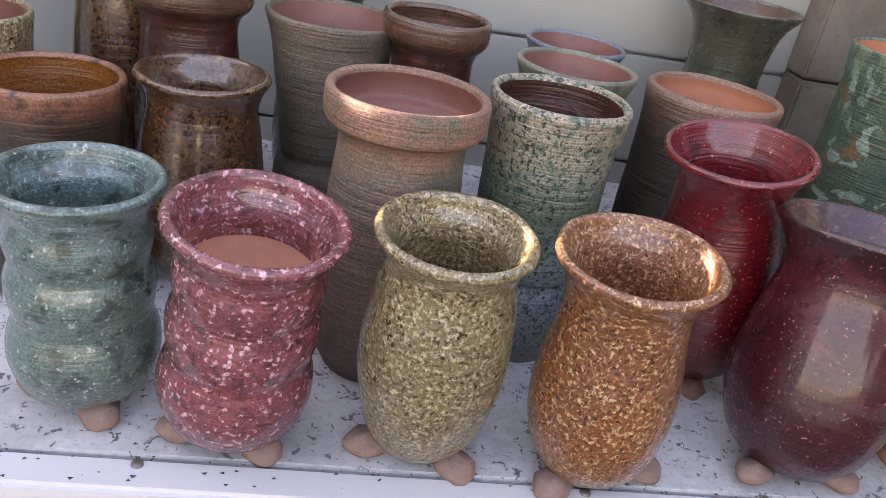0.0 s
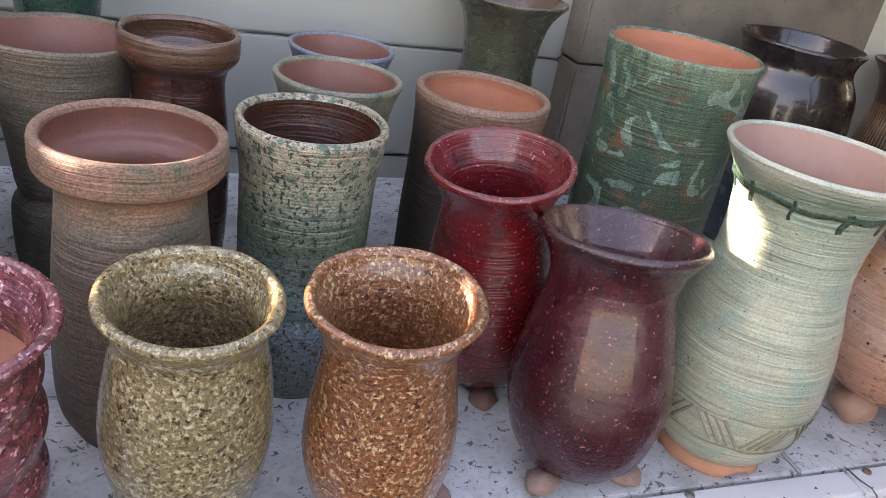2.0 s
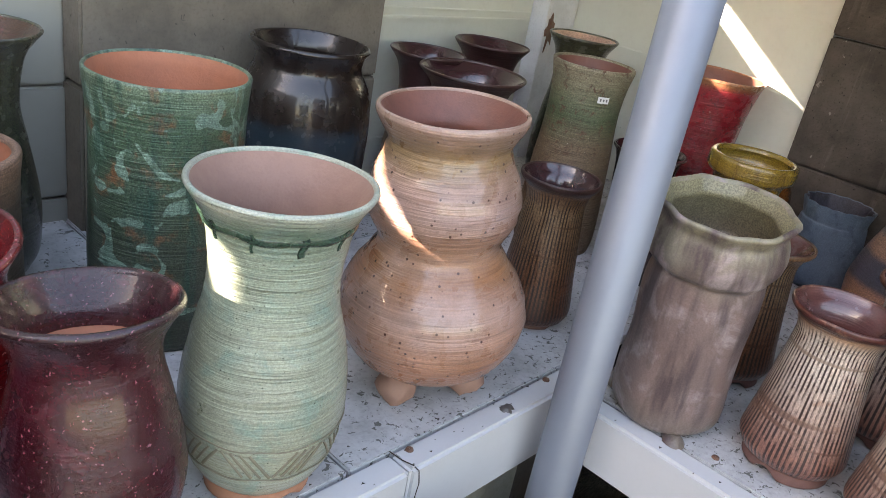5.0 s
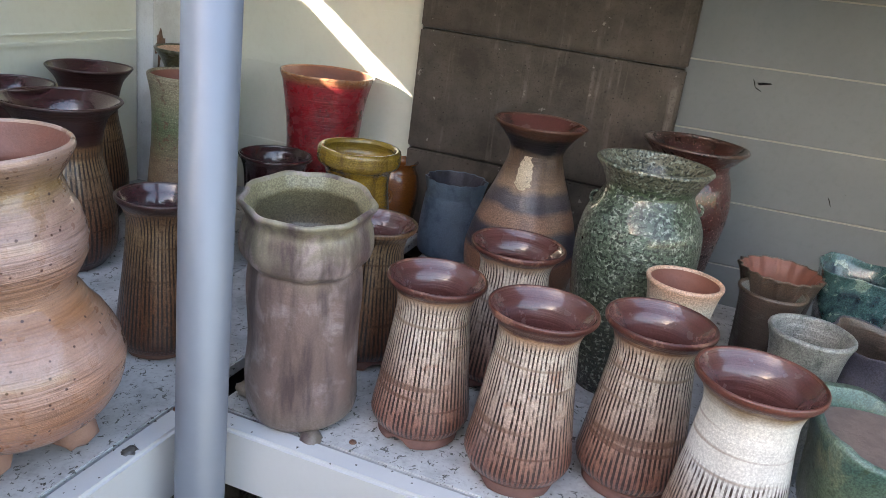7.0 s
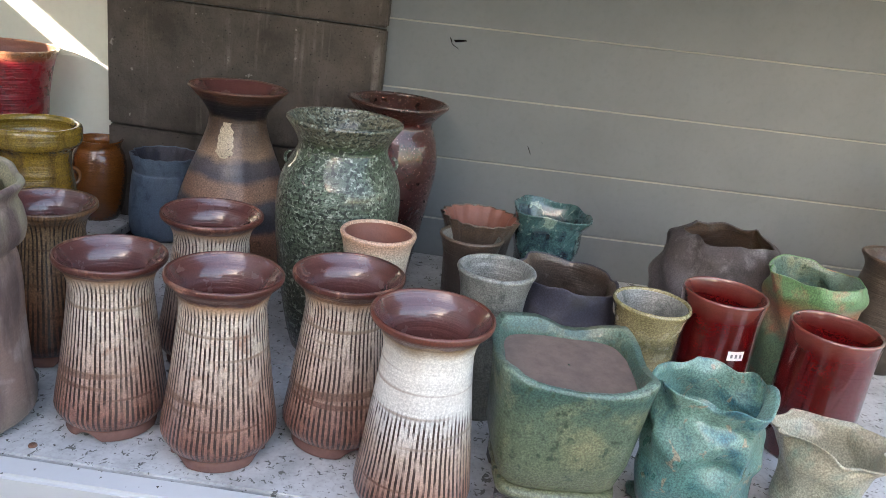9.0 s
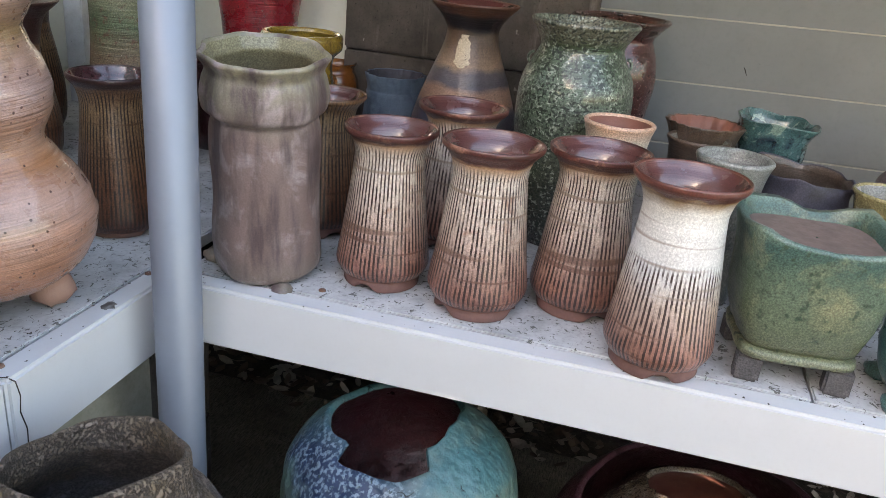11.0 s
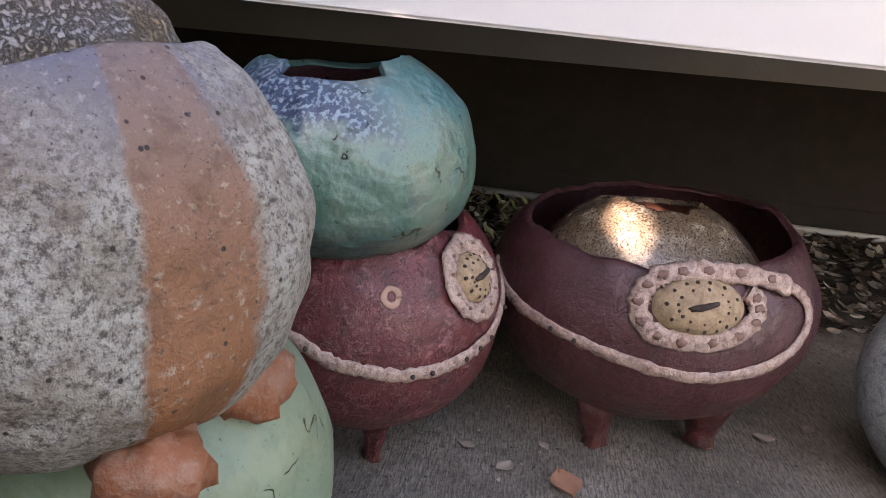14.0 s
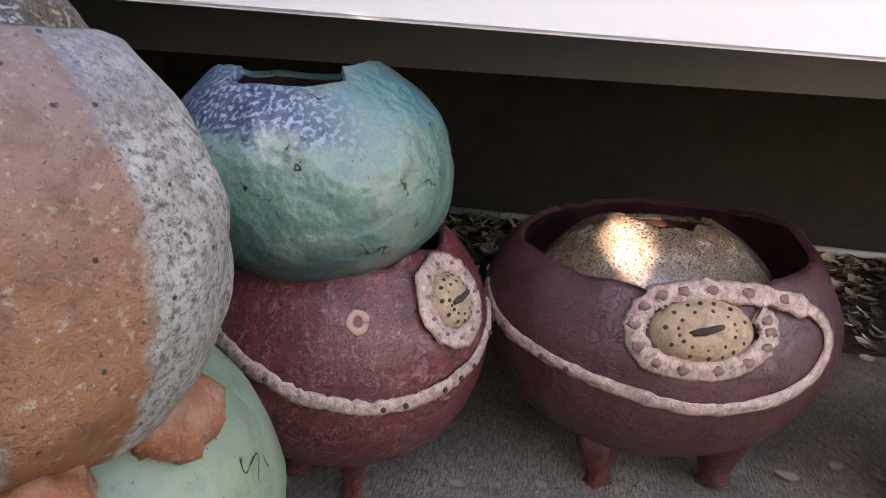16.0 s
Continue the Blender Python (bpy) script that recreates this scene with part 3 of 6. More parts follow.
G_rust = glaze("rust_speckle_glaze", [(0, (0.2, 0.13, 0.07)), (0.4, (0.22, 0.09, 0.03)), (1, (0.22, 0.1, 0.045))], 0.25, mottle=((0.45, 0.34, 0.22), 190, 0.52, 0.62), speck=((0.06, 0.02, 0.01), 210, 0.58, 0.65), rough=0.32, coat=0.71, grain=0.9)
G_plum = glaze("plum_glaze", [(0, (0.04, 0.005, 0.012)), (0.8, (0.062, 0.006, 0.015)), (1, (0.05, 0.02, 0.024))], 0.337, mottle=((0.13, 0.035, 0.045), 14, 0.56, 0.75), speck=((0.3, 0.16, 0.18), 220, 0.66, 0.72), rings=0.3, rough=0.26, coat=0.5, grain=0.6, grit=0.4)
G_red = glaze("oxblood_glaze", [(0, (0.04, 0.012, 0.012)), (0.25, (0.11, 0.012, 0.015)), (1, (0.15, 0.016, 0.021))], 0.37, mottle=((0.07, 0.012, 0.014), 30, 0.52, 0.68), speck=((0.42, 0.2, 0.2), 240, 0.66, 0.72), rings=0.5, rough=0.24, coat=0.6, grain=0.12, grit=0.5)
G_celadon = glaze("celadon_glaze", [(0, (0.40, 0.40, 0.32)), (0.35, (0.39, 0.41, 0.33)), (0.86, (0.36, 0.41, 0.33)), (0.95, (0.22, 0.29, 0.23)), (1, (0.44, 0.46, 0.39))], 0.456, mottle=((0.25, 0.32, 0.27), 22, 0.52, 0.7), fleck=((0.04, 0.04, 0.03), 95, 0.11), rings=1.0, rough=0.33, coat=0.59, grit=0.45)
G_tanspeck = glaze("treacle_glaze", [(0, (0.08, 0.04, 0.02)), (1, (0.11, 0.06, 0.032))], 0.32, mottle=((0.2, 0.13, 0.06), 50, 0.55, 0.66), speck=((0.03, 0.015, 0.01), 150, 0.55, 0.62), rough=0.18, coat=1.00)
G_brownrim = glaze("umber_glaze", [(0, (0.035, 0.028, 0.022)), (0.85, (0.05, 0.034, 0.022)), (0.97, (0.22, 0.11, 0.065)), (1, (0.25, 0.13, 0.085))], 0.305, mottle=((0.04, 0.025, 0.02), 40, 0.5, 0.62), rough=0.4)
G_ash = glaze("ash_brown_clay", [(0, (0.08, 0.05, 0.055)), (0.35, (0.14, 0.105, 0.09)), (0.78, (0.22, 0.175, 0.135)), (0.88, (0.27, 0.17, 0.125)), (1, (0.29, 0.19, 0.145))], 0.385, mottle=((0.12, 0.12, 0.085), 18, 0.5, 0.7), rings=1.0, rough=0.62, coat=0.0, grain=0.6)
G_cream = glaze("mossy_cream_glaze", [(0, (0.12, 0.12, 0.125)), (0.3, (0.22, 0.28, 0.32)), (0.45, (0.22, 0.28, 0.28)), (0.65, (0.17, 0.21, 0.15)), (0.8, (0.27, 0.27, 0.21)), (1, (0.36, 0.33, 0.26))], 0.38, mottle=((0.08, 0.13, 0.10), 90, 0.53, 0.6), speck=((0.04, 0.04, 0.03), 170, 0.57, 0.63), rings=0.8, rough=0.4)
G_marble = glaze("green_marbled_glaze", [(0, (0.04, 0.05, 0.035)), (0.3, (0.07, 0.085, 0.06)), (0.9, (0.09, 0.15, 0.10)), (1, (0.2, 0.26, 0.19))], 0.47, mottle=((0.2, 0.11, 0.06), 17, 0.54, 0.66), patch=((0.2, 0.28, 0.23), 16, 0.57, 0.59), streak=((0.03, 0.08, 0.06), 34, 0.5, 0.68), rings=0.8, rough=0.35, grain=0.5)
G_gourd = glaze("peach_shino_glaze", [(0, (0.367, 0.174, 0.089)), (0.1, (0.464, 0.302, 0.216)), (0.16, (0.389, 0.198, 0.108)), (0.3, (0.454, 0.279, 0.203)), (0.42, (0.432, 0.302, 0.254)), (0.52, (0.356, 0.198, 0.114)), (0.6, (0.464, 0.314, 0.241)), (0.66, (0.389, 0.244, 0.178)), (0.74, (0.454, 0.338, 0.305)), (0.8, (0.367, 0.256, 0.216)), (0.9, (0.313, 0.221, 0.127)), (1, (0.389, 0.279, 0.228))], 0.51, 0.05, mottle=((0.43, 0.3, 0.25), 8, 0.5, 0.75), fleck=((0.07, 0.03, 0.02), 62, 0.17), rings=1.0, rough=0.3, coat=0.78, grain=0.12, grit=0.25)
G_grey = glaze("grey_brown_stoneware", [(0, (0.06, 0.055, 0.05)), (0.45, (0.12, 0.1, 0.08)), (1, (0.2, 0.165, 0.13))], 0.38, mottle=((0.11, 0.12, 0.09), 25, 0.5, 0.7), rings=0.9, rough=0.6, coat=0.0)
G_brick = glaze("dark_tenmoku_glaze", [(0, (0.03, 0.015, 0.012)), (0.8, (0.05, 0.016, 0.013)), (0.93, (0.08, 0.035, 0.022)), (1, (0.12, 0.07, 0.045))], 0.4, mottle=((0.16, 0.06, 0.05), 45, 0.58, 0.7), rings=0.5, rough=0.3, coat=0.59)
G_bluegrey = glaze("blue_grey_glaze", [(0, (0.1, 0.11, 0.1)), (0.6, (0.13, 0.14, 0.13)), (1, (0.18, 0.2, 0.24))], 0.37, rough=0.4)
G_sage = glaze("sage_glaze", [(0, (0.09, 0.1, 0.08)), (0.7, (0.14, 0.16, 0.12)), (1, (0.22, 0.22, 0.17))], 0.375, mottle=((0.08, 0.1, 0.08), 30, 0.5, 0.7), rough=0.4)
G_umber = glaze("toasted_clay", [(0, (0.045, 0.038, 0.03)), (0.8, (0.085, 0.068, 0.052)), (0.94, (0.2, 0.135, 0.095)), (1, (0.28, 0.19, 0.14))], 0.35, rings=0.8, rough=0.55, coat=0.05)
G_tallolive = glaze("dark_olive_glaze", [(0, (0.04, 0.045, 0.03)), (0.6, (0.07, 0.08, 0.055)), (1, (0.1, 0.1, 0.07))], 0.46, streak=((0.05, 0.04, 0.03), 20, 0.5, 0.7), rough=0.25, coat=0.6)
G_teal = glaze("deep_teal_glaze", [(0, (0.015, 0.03, 0.026)), (1, (0.03, 0.07, 0.055))], 0.35, rough=0.25, coat=0.6)
G_black = glaze("black_and_slate_glaze", [(0, (0.035, 0.05, 0.06)), (0.62, (0.045, 0.065, 0.08)), (0.68, (0.04, 0.03, 0.025)), (1, (0.028, 0.02, 0.018))], 0.46, 0.03, fleck=((0.015, 0.015, 0.015), 120, 0.1), rings=0.2, rough=0.25, coat=0.6, grain=0.15, grit=0.4)
IRON = (0.05, 0.026, 0.021)
G_comb = glaze("combed_slip", [(0, (0.22, 0.11, 0.085)), (0.2, (0.3, 0.175, 0.14)), (0.42, (0.42, 0.32, 0.27)), (0.7, (0.6, 0.53, 0.46)), (0.86, (0.63, 0.57, 0.5)), (0.93, (0.42, 0.28, 0.18)), (0.95, (0.10, 0.04, 0.032)), (1, (0.11, 0.045, 0.036))], 0.312, 0.05, mottle=((0.34, 0.2, 0.145), 22, 0.58, 0.74), lines=(64, IRON, 0.05, 0.9), rings=0.25, rough=0.35, coat=0.35, grit=0.6)
G_combpale = glaze("combed_pale_slip", [(0, (0.24, 0.12, 0.09)), (0.2, (0.33, 0.2, 0.16)), (0.42, (0.50, 0.42, 0.36)), (0.58, (0.68, 0.67, 0.65)), (0.88, (0.68, 0.66, 0.62)), (0.945, (0.3, 0.2, 0.1)), (0.955, (0.13, 0.05, 0.035)), (1, (0.14, 0.055, 0.04))], 0.335, 0.05, lines=(66, IRON, 0.05, 0.60), rings=0.25, rough=0.35, coat=0.35, grit=0.5)
G_combdark = glaze("combed_dark_slip", [(0, (0.08, 0.035, 0.024)), (0.35, (0.17, 0.09, 0.055)), (0.8, (0.28, 0.2, 0.13)), (0.93, (0.2, 0.12, 0.07)), (0.95, (0.06, 0.03, 0.025)), (1, (0.06, 0.03, 0.028))], 0.33, 0.035, lines=(60, (0.03, 0.014, 0.01), 0.05, 0.92), rings=0.25, rough=0.35, coat=0.35)
G_rimbrown = glaze("iron_brown_glaze", [(0, (0.10, 0.047, 0.043)), (1, (0.13, 0.062, 0.057))], 0.3, rings=0.3, rough=0.24, coat=1.0, grain=0.1, grit=0.3)
G_rimplum = glaze("aubergine_glaze", [(0, (0.05, 0.025, 0.026)), (1, (0.07, 0.035, 0.037))], 0.3, rings=0.15, rough=0.16, coat=1.0, grain=0.1, grit=0.3)
G_lobed = glaze("mauve_ash_glaze", [(0, (0.19, 0.165, 0.14)), (0.2, (0.24, 0.185, 0.17)), (0.7, (0.235, 0.18, 0.165)), (0.85, (0.24, 0.215, 0.18)), (1, (0.27, 0.25, 0.19))], 0.435, streak=((0.115, 0.088, 0.086), 19, 0.5, 0.64), mottle=((0.32, 0.27, 0.26), 12, 0.52, 0.62), rings=0.1, rough=0.4, coat=0.2, grit=0.3)
G_mossrim = glaze("moss_glaze", [(0, (0.1, 0.07, 0.05)), (0.8, (0.17, 0.14, 0.10)), (1, (0.27, 0.25, 0.17))], 0.435, rings=0.1, rough=0.45)
G_labelled = glaze("mossy_brown_clay", [(0, (0.17, 0.12, 0.08)), (0.6, (0.2, 0.15, 0.1)), (0.75, (0.12, 0.15, 0.09)), (1, (0.3, 0.27, 0.2))], 0.49, mottle=((0.12, 0.07, 0.045), 50, 0.55, 0.66), fleck=((0.45, 0.4, 0.33), 110, 0.1), rings=0.9, rough=0.6, coat=0.0)
G_rasp = glaze("raspberry_glaze", [(0, (0.05, 0.02, 0.02)), (0.3, (0.2, 0.03, 0.035)), (0.95, (0.3, 0.04, 0.055)), (0.985, (0.36, 0.2, 0.12)), (1, (0.36, 0.2, 0.12))], 0.47, 0.02, speck=((0.05, 0.012, 0.014), 120, 0.62, 0.7), rings=0.6, rough=0.28, coat=0.5)
G_honey = glaze("honey_glaze", [(0, (0.14, 0.08, 0.015)), (0.5, (0.22, 0.13, 0.02)), (1, (0.26, 0.19, 0.045))], 0.38, streak=((0.1, 0.06, 0.02), 30, 0.5, 0.7), rings=0.6, rough=0.2, coat=0.8)
G_amber = glaze("amber_brown_glaze", [(0, (0.12, 0.05, 0.015)), (1, (0.2, 0.09, 0.03))], 0.22, rough=0.2, coat=0.8)
G_denim = glaze("denim_blue_slip", [(0, (0.11, 0.14, 0.18)), (1, (0.14, 0.18, 0.22))], 0.22, mottle=((0.07, 0.09, 0.12), 30, 0.5, 0.7), rings=0.2, rough=0.6, coat=0.0, grit=0.5)
G_bottle = glaze("banded_stoneware", [(0, (0.07, 0.04, 0.025)), (0.2, (0.28, 0.165, 0.115)), (0.33, (0.3, 0.18, 0.13)), (0.36, (0.06, 0.06, 0.078)), (0.47, (0.075, 0.075, 0.095)), (0.5, (0.3, 0.2, 0.15)), (0.57, (0.3, 0.205, 0.16)), (0.6, (0.085, 0.08, 0.098)), (0.66, (0.11, 0.10, 0.11)), (0.69, (0.3, 0.22, 0.165)), (0.8, (0.13, 0.09, 0.065)), (0.86, (0.1, 0.07, 0.05)), (0.88, (0.018, 0.016, 0.02)), (0.94, (0.02, 0.018, 0.02)), (0.96, (0.11, 0.055, 0.035)), (1, (0.11, 0.055, 0.035))], 0.488, 0.03, mottle=((0.13, 0.10, 0.09), 12, 0.58, 0.8), fleck=((0.02, 0.018, 0.015), 60, 0.12), rings=0.4, rough=0.4, coat=0.2)
G_moss = glaze("moss_textured_glaze", [(0, (0.04, 0.035, 0.025)), (0.3, (0.06, 0.07, 0.05)), (0.55, (0.1, 0.13, 0.095)), (0.8, (0.12, 0.16, 0.125)), (0.95, (0.06, 0.09, 0.05)), (1, (0.17, 0.17, 0.13))], 0.48, mottle=((0.27, 0.3, 0.26), 110, 0.53, 0.60), speck=((0.02, 0.03, 0.02), 150, 0.53, 0.58), rings=1.0, rough=0.34, coat=0.65, grain=1.0)
G_garnet = glaze("garnet_speckle_glaze", [(0, (0.04, 0.006, 0.006)), (0.9, (0.06, 0.007, 0.007)), (1, (0.06, 0.03, 0.022))], 0.48, fleck=((0.42, 0.3, 0.28), 130, 0.2), rings=0.3, rough=0.3, coat=0.78, grain=0.8)
G_white = glaze("milk_glaze", [(0, (0.4, 0.34, 0.28)), (0.9, (0.52, 0.48, 0.42)), (1, (0.5, 0.36, 0.28))], 0.33, rings=0.3, rough=0.35)
G_pebble = glaze("pebble_grey_glaze", [(0, (0.15, 0.15, 0.13)), (0.6, (0.21, 0.21, 0.19)), (1, (0.27, 0.28, 0.27))], 0.335, mottle=((0.1, 0.11, 0.1), 40, 0.5, 0.7), rough=0.35)
G_charcoal = glaze("charcoal_glaze", [(0, (0.03, 0.025, 0.022)), (0.8, (0.06, 0.05, 0.045)), (1, (0.12, 0.09, 0.07))], 0.28, mottle=((0.12, 0.12, 0.11), 30, 0.6, 0.75), rough=0.4)
G_lagoon = glaze("lagoon_glaze", [(0, (0.03, 0.07, 0.08)), (1, (0.07, 0.13, 0.13))], 0.28, mottle=((0.02, 0.035, 0.05), 25, 0.5, 0.65), patch=((0.2, 0.26, 0.23), 30, 0.62, 0.66), rings=0.1, rough=0.25, coat=0.6)
G_navy = glaze("ink_blue_clay", [(0, (0.035, 0.035, 0.045)), (1, (0.06, 0.06, 0.08))], 0.25, mottle=((0.03, 0.03, 0.03), 20, 0.5, 0.7), rings=0.1, rough=0.6, coat=0.0)
G_jade = glaze("jade_glaze", [(0, (0.22, 0.22, 0.16)), (0.3, (0.16, 0.18, 0.12)), (0.75, (0.12, 0.165, 0.125)), (0.92, (0.06, 0.115, 0.10)), (1, (0.17, 0.23, 0.19))], 0.27, mottle=((0.26, 0.26, 0.17), 9, 0.52, 0.7), speck=((0.06, 0.09, 0.06), 70, 0.58, 0.7), rings=0.1, rough=0.38, coat=0.3, grain=0.6)
G_aqua = glaze("turquoise_glaze", [(0, (0.09, 0.16, 0.15)), (0.5, (0.11, 0.22, 0.21)), (1, (0.2, 0.31, 0.27))], 0.25, mottle=((0.04, 0.12, 0.14), 16, 0.52, 0.66), patch=((0.27, 0.25, 0.2), 26, 0.63, 0.67), rings=0.05, rough=0.32, coat=0.4)
G_stripecup = glaze("banded_cream_glaze", [(0, (0.1, 0.16, 0.12)), (0.3, (0.25, 0.24, 0.16)), (0.45, (0.07, 0.1, 0.08)), (0.6, (0.3, 0.27, 0.18)), (0.75, (0.12, 0.12, 0.07)), (0.85, (0.32, 0.29, 0.18)), (1, (0.3, 0.27, 0.16))], 0.27, 0.03, rough=0.25, coat=0.6)
G_cherry = glaze("cherry_red_glaze", [(0, (0.06, 0.008, 0.008)), (0.9, (0.095, 0.009, 0.010)), (1, (0.16, 0.06, 0.05))], 0.26, rings=0.2, rough=0.16, coat=1.0, grain=0.05, grit=0.2)
G_parrot = glaze("green_orange_glaze", [(0, (0.13, 0.19, 0.14)), (0.6, (0.17, 0.25, 0.18)), (0.85, (0.35, 0.17, 0.11)), (1, (0.14, 0.24, 0.13))], 0.26, mottle=((0.3, 0.17, 0.12), 12, 0.55, 0.7), rings=0.1, rough=0.4)
G_shell = glaze("shell_cream_glaze", [(0, (0.3, 0.33, 0.28)), (1, (0.42, 0.38, 0.3))], 0.2, mottle=((0.22, 0.28, 0.24), 14, 0.5, 0.7), rings=0.1, rough=0.45)
G_slate = glaze("slate_grey_clay", [(0, (0.09, 0.085, 0.085)), (0.7, (0.14, 0.13, 0.135)), (1, (0.08, 0.07, 0.07))], 0.26, mottle=((0.2, 0.19, 0.19), 18, 0.5, 0.75), rings=0.1, rough=0.7, coat=0.0)

# ---- pots on the shelf along the back wall ----
RIBBED = [(0.5, 0), (0.76, 0.06), (0.90, 0.19), (0.90, 0.30), (0.815, 0.40), (0.835, 0.44), (0.87, 0.52), (0.86, 0.59), (0.79, 0.66), (0.81, 0.70), (0.84, 0.78), (0.80, 0.87), (0.90, 0.95), (1.0, 1)]
BARREL = [(0.62, 0), (0.82, 0.12), (0.96, 0.35), (0.97, 0.52), (0.9, 0.72), (0.82, 0.86), (0.88, 0.94), (1.0, 1)]
SLUMPED = [(0.66, 0), (0.82, 0.1), (0.92, 0.3), (0.9, 0.48), (0.8, 0.68), (0.77, 0.82), (0.86, 0.93), (1.0, 1)]
BELLIED = [(0.58, 0), (0.82, 0.1), (0.97, 0.28), (0.97, 0.42), (0.86, 0.62), (0.76, 0.78), (0.77, 0.87), (0.89, 0.95), (1.0, 1)]
HIPPED = [(0.56, 0), (0.8, 0.08), (0.93, 0.22), (0.95, 0.34), (0.86, 0.5), (0.74, 0.64), (0.72, 0.76), (0.8, 0.9), (1.0, 1)]
CYLINDER = [(0.9, 0), (0.95, 0.05), (0.96, 0.3), (0.95, 0.6), (0.96, 0.85), (1.0, 1)]
COLLAR = [(0.72, 0), (0.9, 0.12), (0.92, 0.35), (0.86, 0.6), (0.79, 0.8), (0.79, 0.86), (0.86, 0.895), (0.97, 0.915), (1.0, 0.95), (1.0, 1)]
STEPPED = [(0.75, 0), (0.8, 0.12), (0.82, 0.28), (0.74, 0.34), (0.84, 0.38), (0.88, 0.6), (0.9, 0.82), (0.95, 0.92), (1.0, 1)]
FLARED = [(0.62, 0), (0.72, 0.06), (0.74, 0.28), (0.64, 0.36), (0.68, 0.42), (0.76, 0.65), (0.88, 0.88), (1.0, 1)]
NECKED = [(0.6, 0), (0.78, 0.1), (0.88, 0.35), (0.85, 0.6), (0.76, 0.8), (0.8, 0.88), (0.98, 0.93), (1.0, 1)]
GOURD = [(0.55, 0), (0.86, 0.035), (1.1, 0.085), (1.28, 0.16), (1.36, 0.26), (1.24, 0.37), (0.92, 0.49), (0.85, 0.545), (0.98, 0.61), (1.05, 0.70), (0.97, 0.79), (0.84, 0.86), (0.83, 0.90), (0.93, 0.95), (1.0, 0.985), (1.0, 1)]
JAR = [(0.75, 0), (0.95, 0.12), (1.1, 0.4), (1.13, 0.62), (1.06, 0.8), (0.9, 0.9), (0.92, 0.96), (1.0, 1)]
VASE = [(0.66, 0), (0.84, 0.1), (0.88, 0.3), (0.74, 0.55), (0.64, 0.72), (0.74, 0.9), (1.0, 1)]
COMBED = [(0.90, 0), (1.0, 0.06), (1.0, 0.12), (0.92, 0.3), (0.82, 0.55), (0.75, 0.75), (0.74, 0.84), (0.82, 0.92), (0.98, 0.975), (1.0, 1)]
CUP = [(0.62, 0), (0.7, 0.1), (0.76, 0.5), (0.82, 0.8), (0.9, 0.93), (1.0, 1)]
FLOWER = [(0.6, 0), (0.68, 0.1), (0.74, 0.4), (0.82, 0.75), (0.92, 0.93), (1.0, 1)]
STUB = 0.02
foot_pale = plain("dusty_pink_clay", (0.25, 0.155, 0.125), 0.75, 40, 0.6, 0.6, 240, dirt=(0.12, 0.08, 0.07), spots=0.36)
foot_clay = plain("bare_foot_clay", (0.19, 0.095, 0.08), 0.75, 30, 0.4, 0.3, 260, dirt=(0.09, 0.05, 0.045))
pot("footed_pot", "ribbed sea-green glazed pot on clay feet", 0.245, 1.710, 1.252, 0.092, RIBBED, G_sea, G_sea, lip=0.16, floor=inside_clay, feet=(3, 0.024, foot_pale, "stub"), lift=STUB, group="footed pots at the shelf edge", bowl=0.5)
pot("footed_pot", "ribbed rose-pink glazed pot with terracotta inside", 0.418, 1.668, 1.263, 0.096, RIBBED, G_pink, G_pink, lip=0.16, floor=terracotta_in, feet=(3, 0.024, foot_pale, "stub"), lift=STUB, spin=20, group="footed pots at the shelf edge", bowl=0.74, lean=(5.5, 4.6))
pot("footed_pot", "olive speckled barrel pot on clay feet", 0.645, 1.665, 1.268, 0.089, BARREL, G_olive, G_olive, floor=inside_clay, lip=0.16, feet=(3, 0.024, foot_pale, "stub"), lift=STUB, spin=15, group="footed pots at the shelf edge", bowl=0.5, lean=(3.5, 0.2))
pot("footed_pot", "rust and cream speckled slumped pot on feet", 0.858, 1.652, 1.271, 0.094, SLUMPED, G_rust, G_rust, floor=terracotta_in, lip=0.14, feet=(3, 0.024, foot_pale, "stub"), lift=STUB, spin=45, wobble=0.014, group="footed pots at the shelf edge", bowl=0.5, lean=(3.8, -2.8))
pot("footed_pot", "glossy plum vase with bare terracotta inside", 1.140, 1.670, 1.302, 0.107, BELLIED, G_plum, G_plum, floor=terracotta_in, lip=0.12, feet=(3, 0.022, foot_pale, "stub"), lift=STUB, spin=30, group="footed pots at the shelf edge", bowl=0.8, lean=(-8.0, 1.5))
celadon = pot("vase", "tall celadon vase with carved chevrons and bare foot", 1.380, 1.690, 1.421, 0.120, HIPPED, G_celadon, pink_clay, floor=pink_clay, lip=0.08, foot=(0.64, 0.045, terracotta), lift=0.015, ribs=0.0006, ribcount=26, category="vase", bowl=0.55)
pot("pot", "treacle brown speckled pot with flared lip", 0.315, 2.028, 1.281, 0.094, BARREL, G_tanspeck, G_tanspeck, floor=inside_clay, lip=0.14)
pot("pot", "dark umber pot with orange glazed inside", 0.127, 1.975, 1.270, 0.096, CYLINDER, G_brownrim, G_amber, lip=0.12, bowl=0.6)
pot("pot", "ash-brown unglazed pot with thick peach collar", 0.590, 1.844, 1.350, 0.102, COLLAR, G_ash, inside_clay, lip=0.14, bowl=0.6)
pot("pot", "mossy cream and blue stepped cylinder pot", 0.799, 1.923, 1.347, 0.097, STEPPED, G_cream, G_brick, lip=0.14, bowl=0.6)
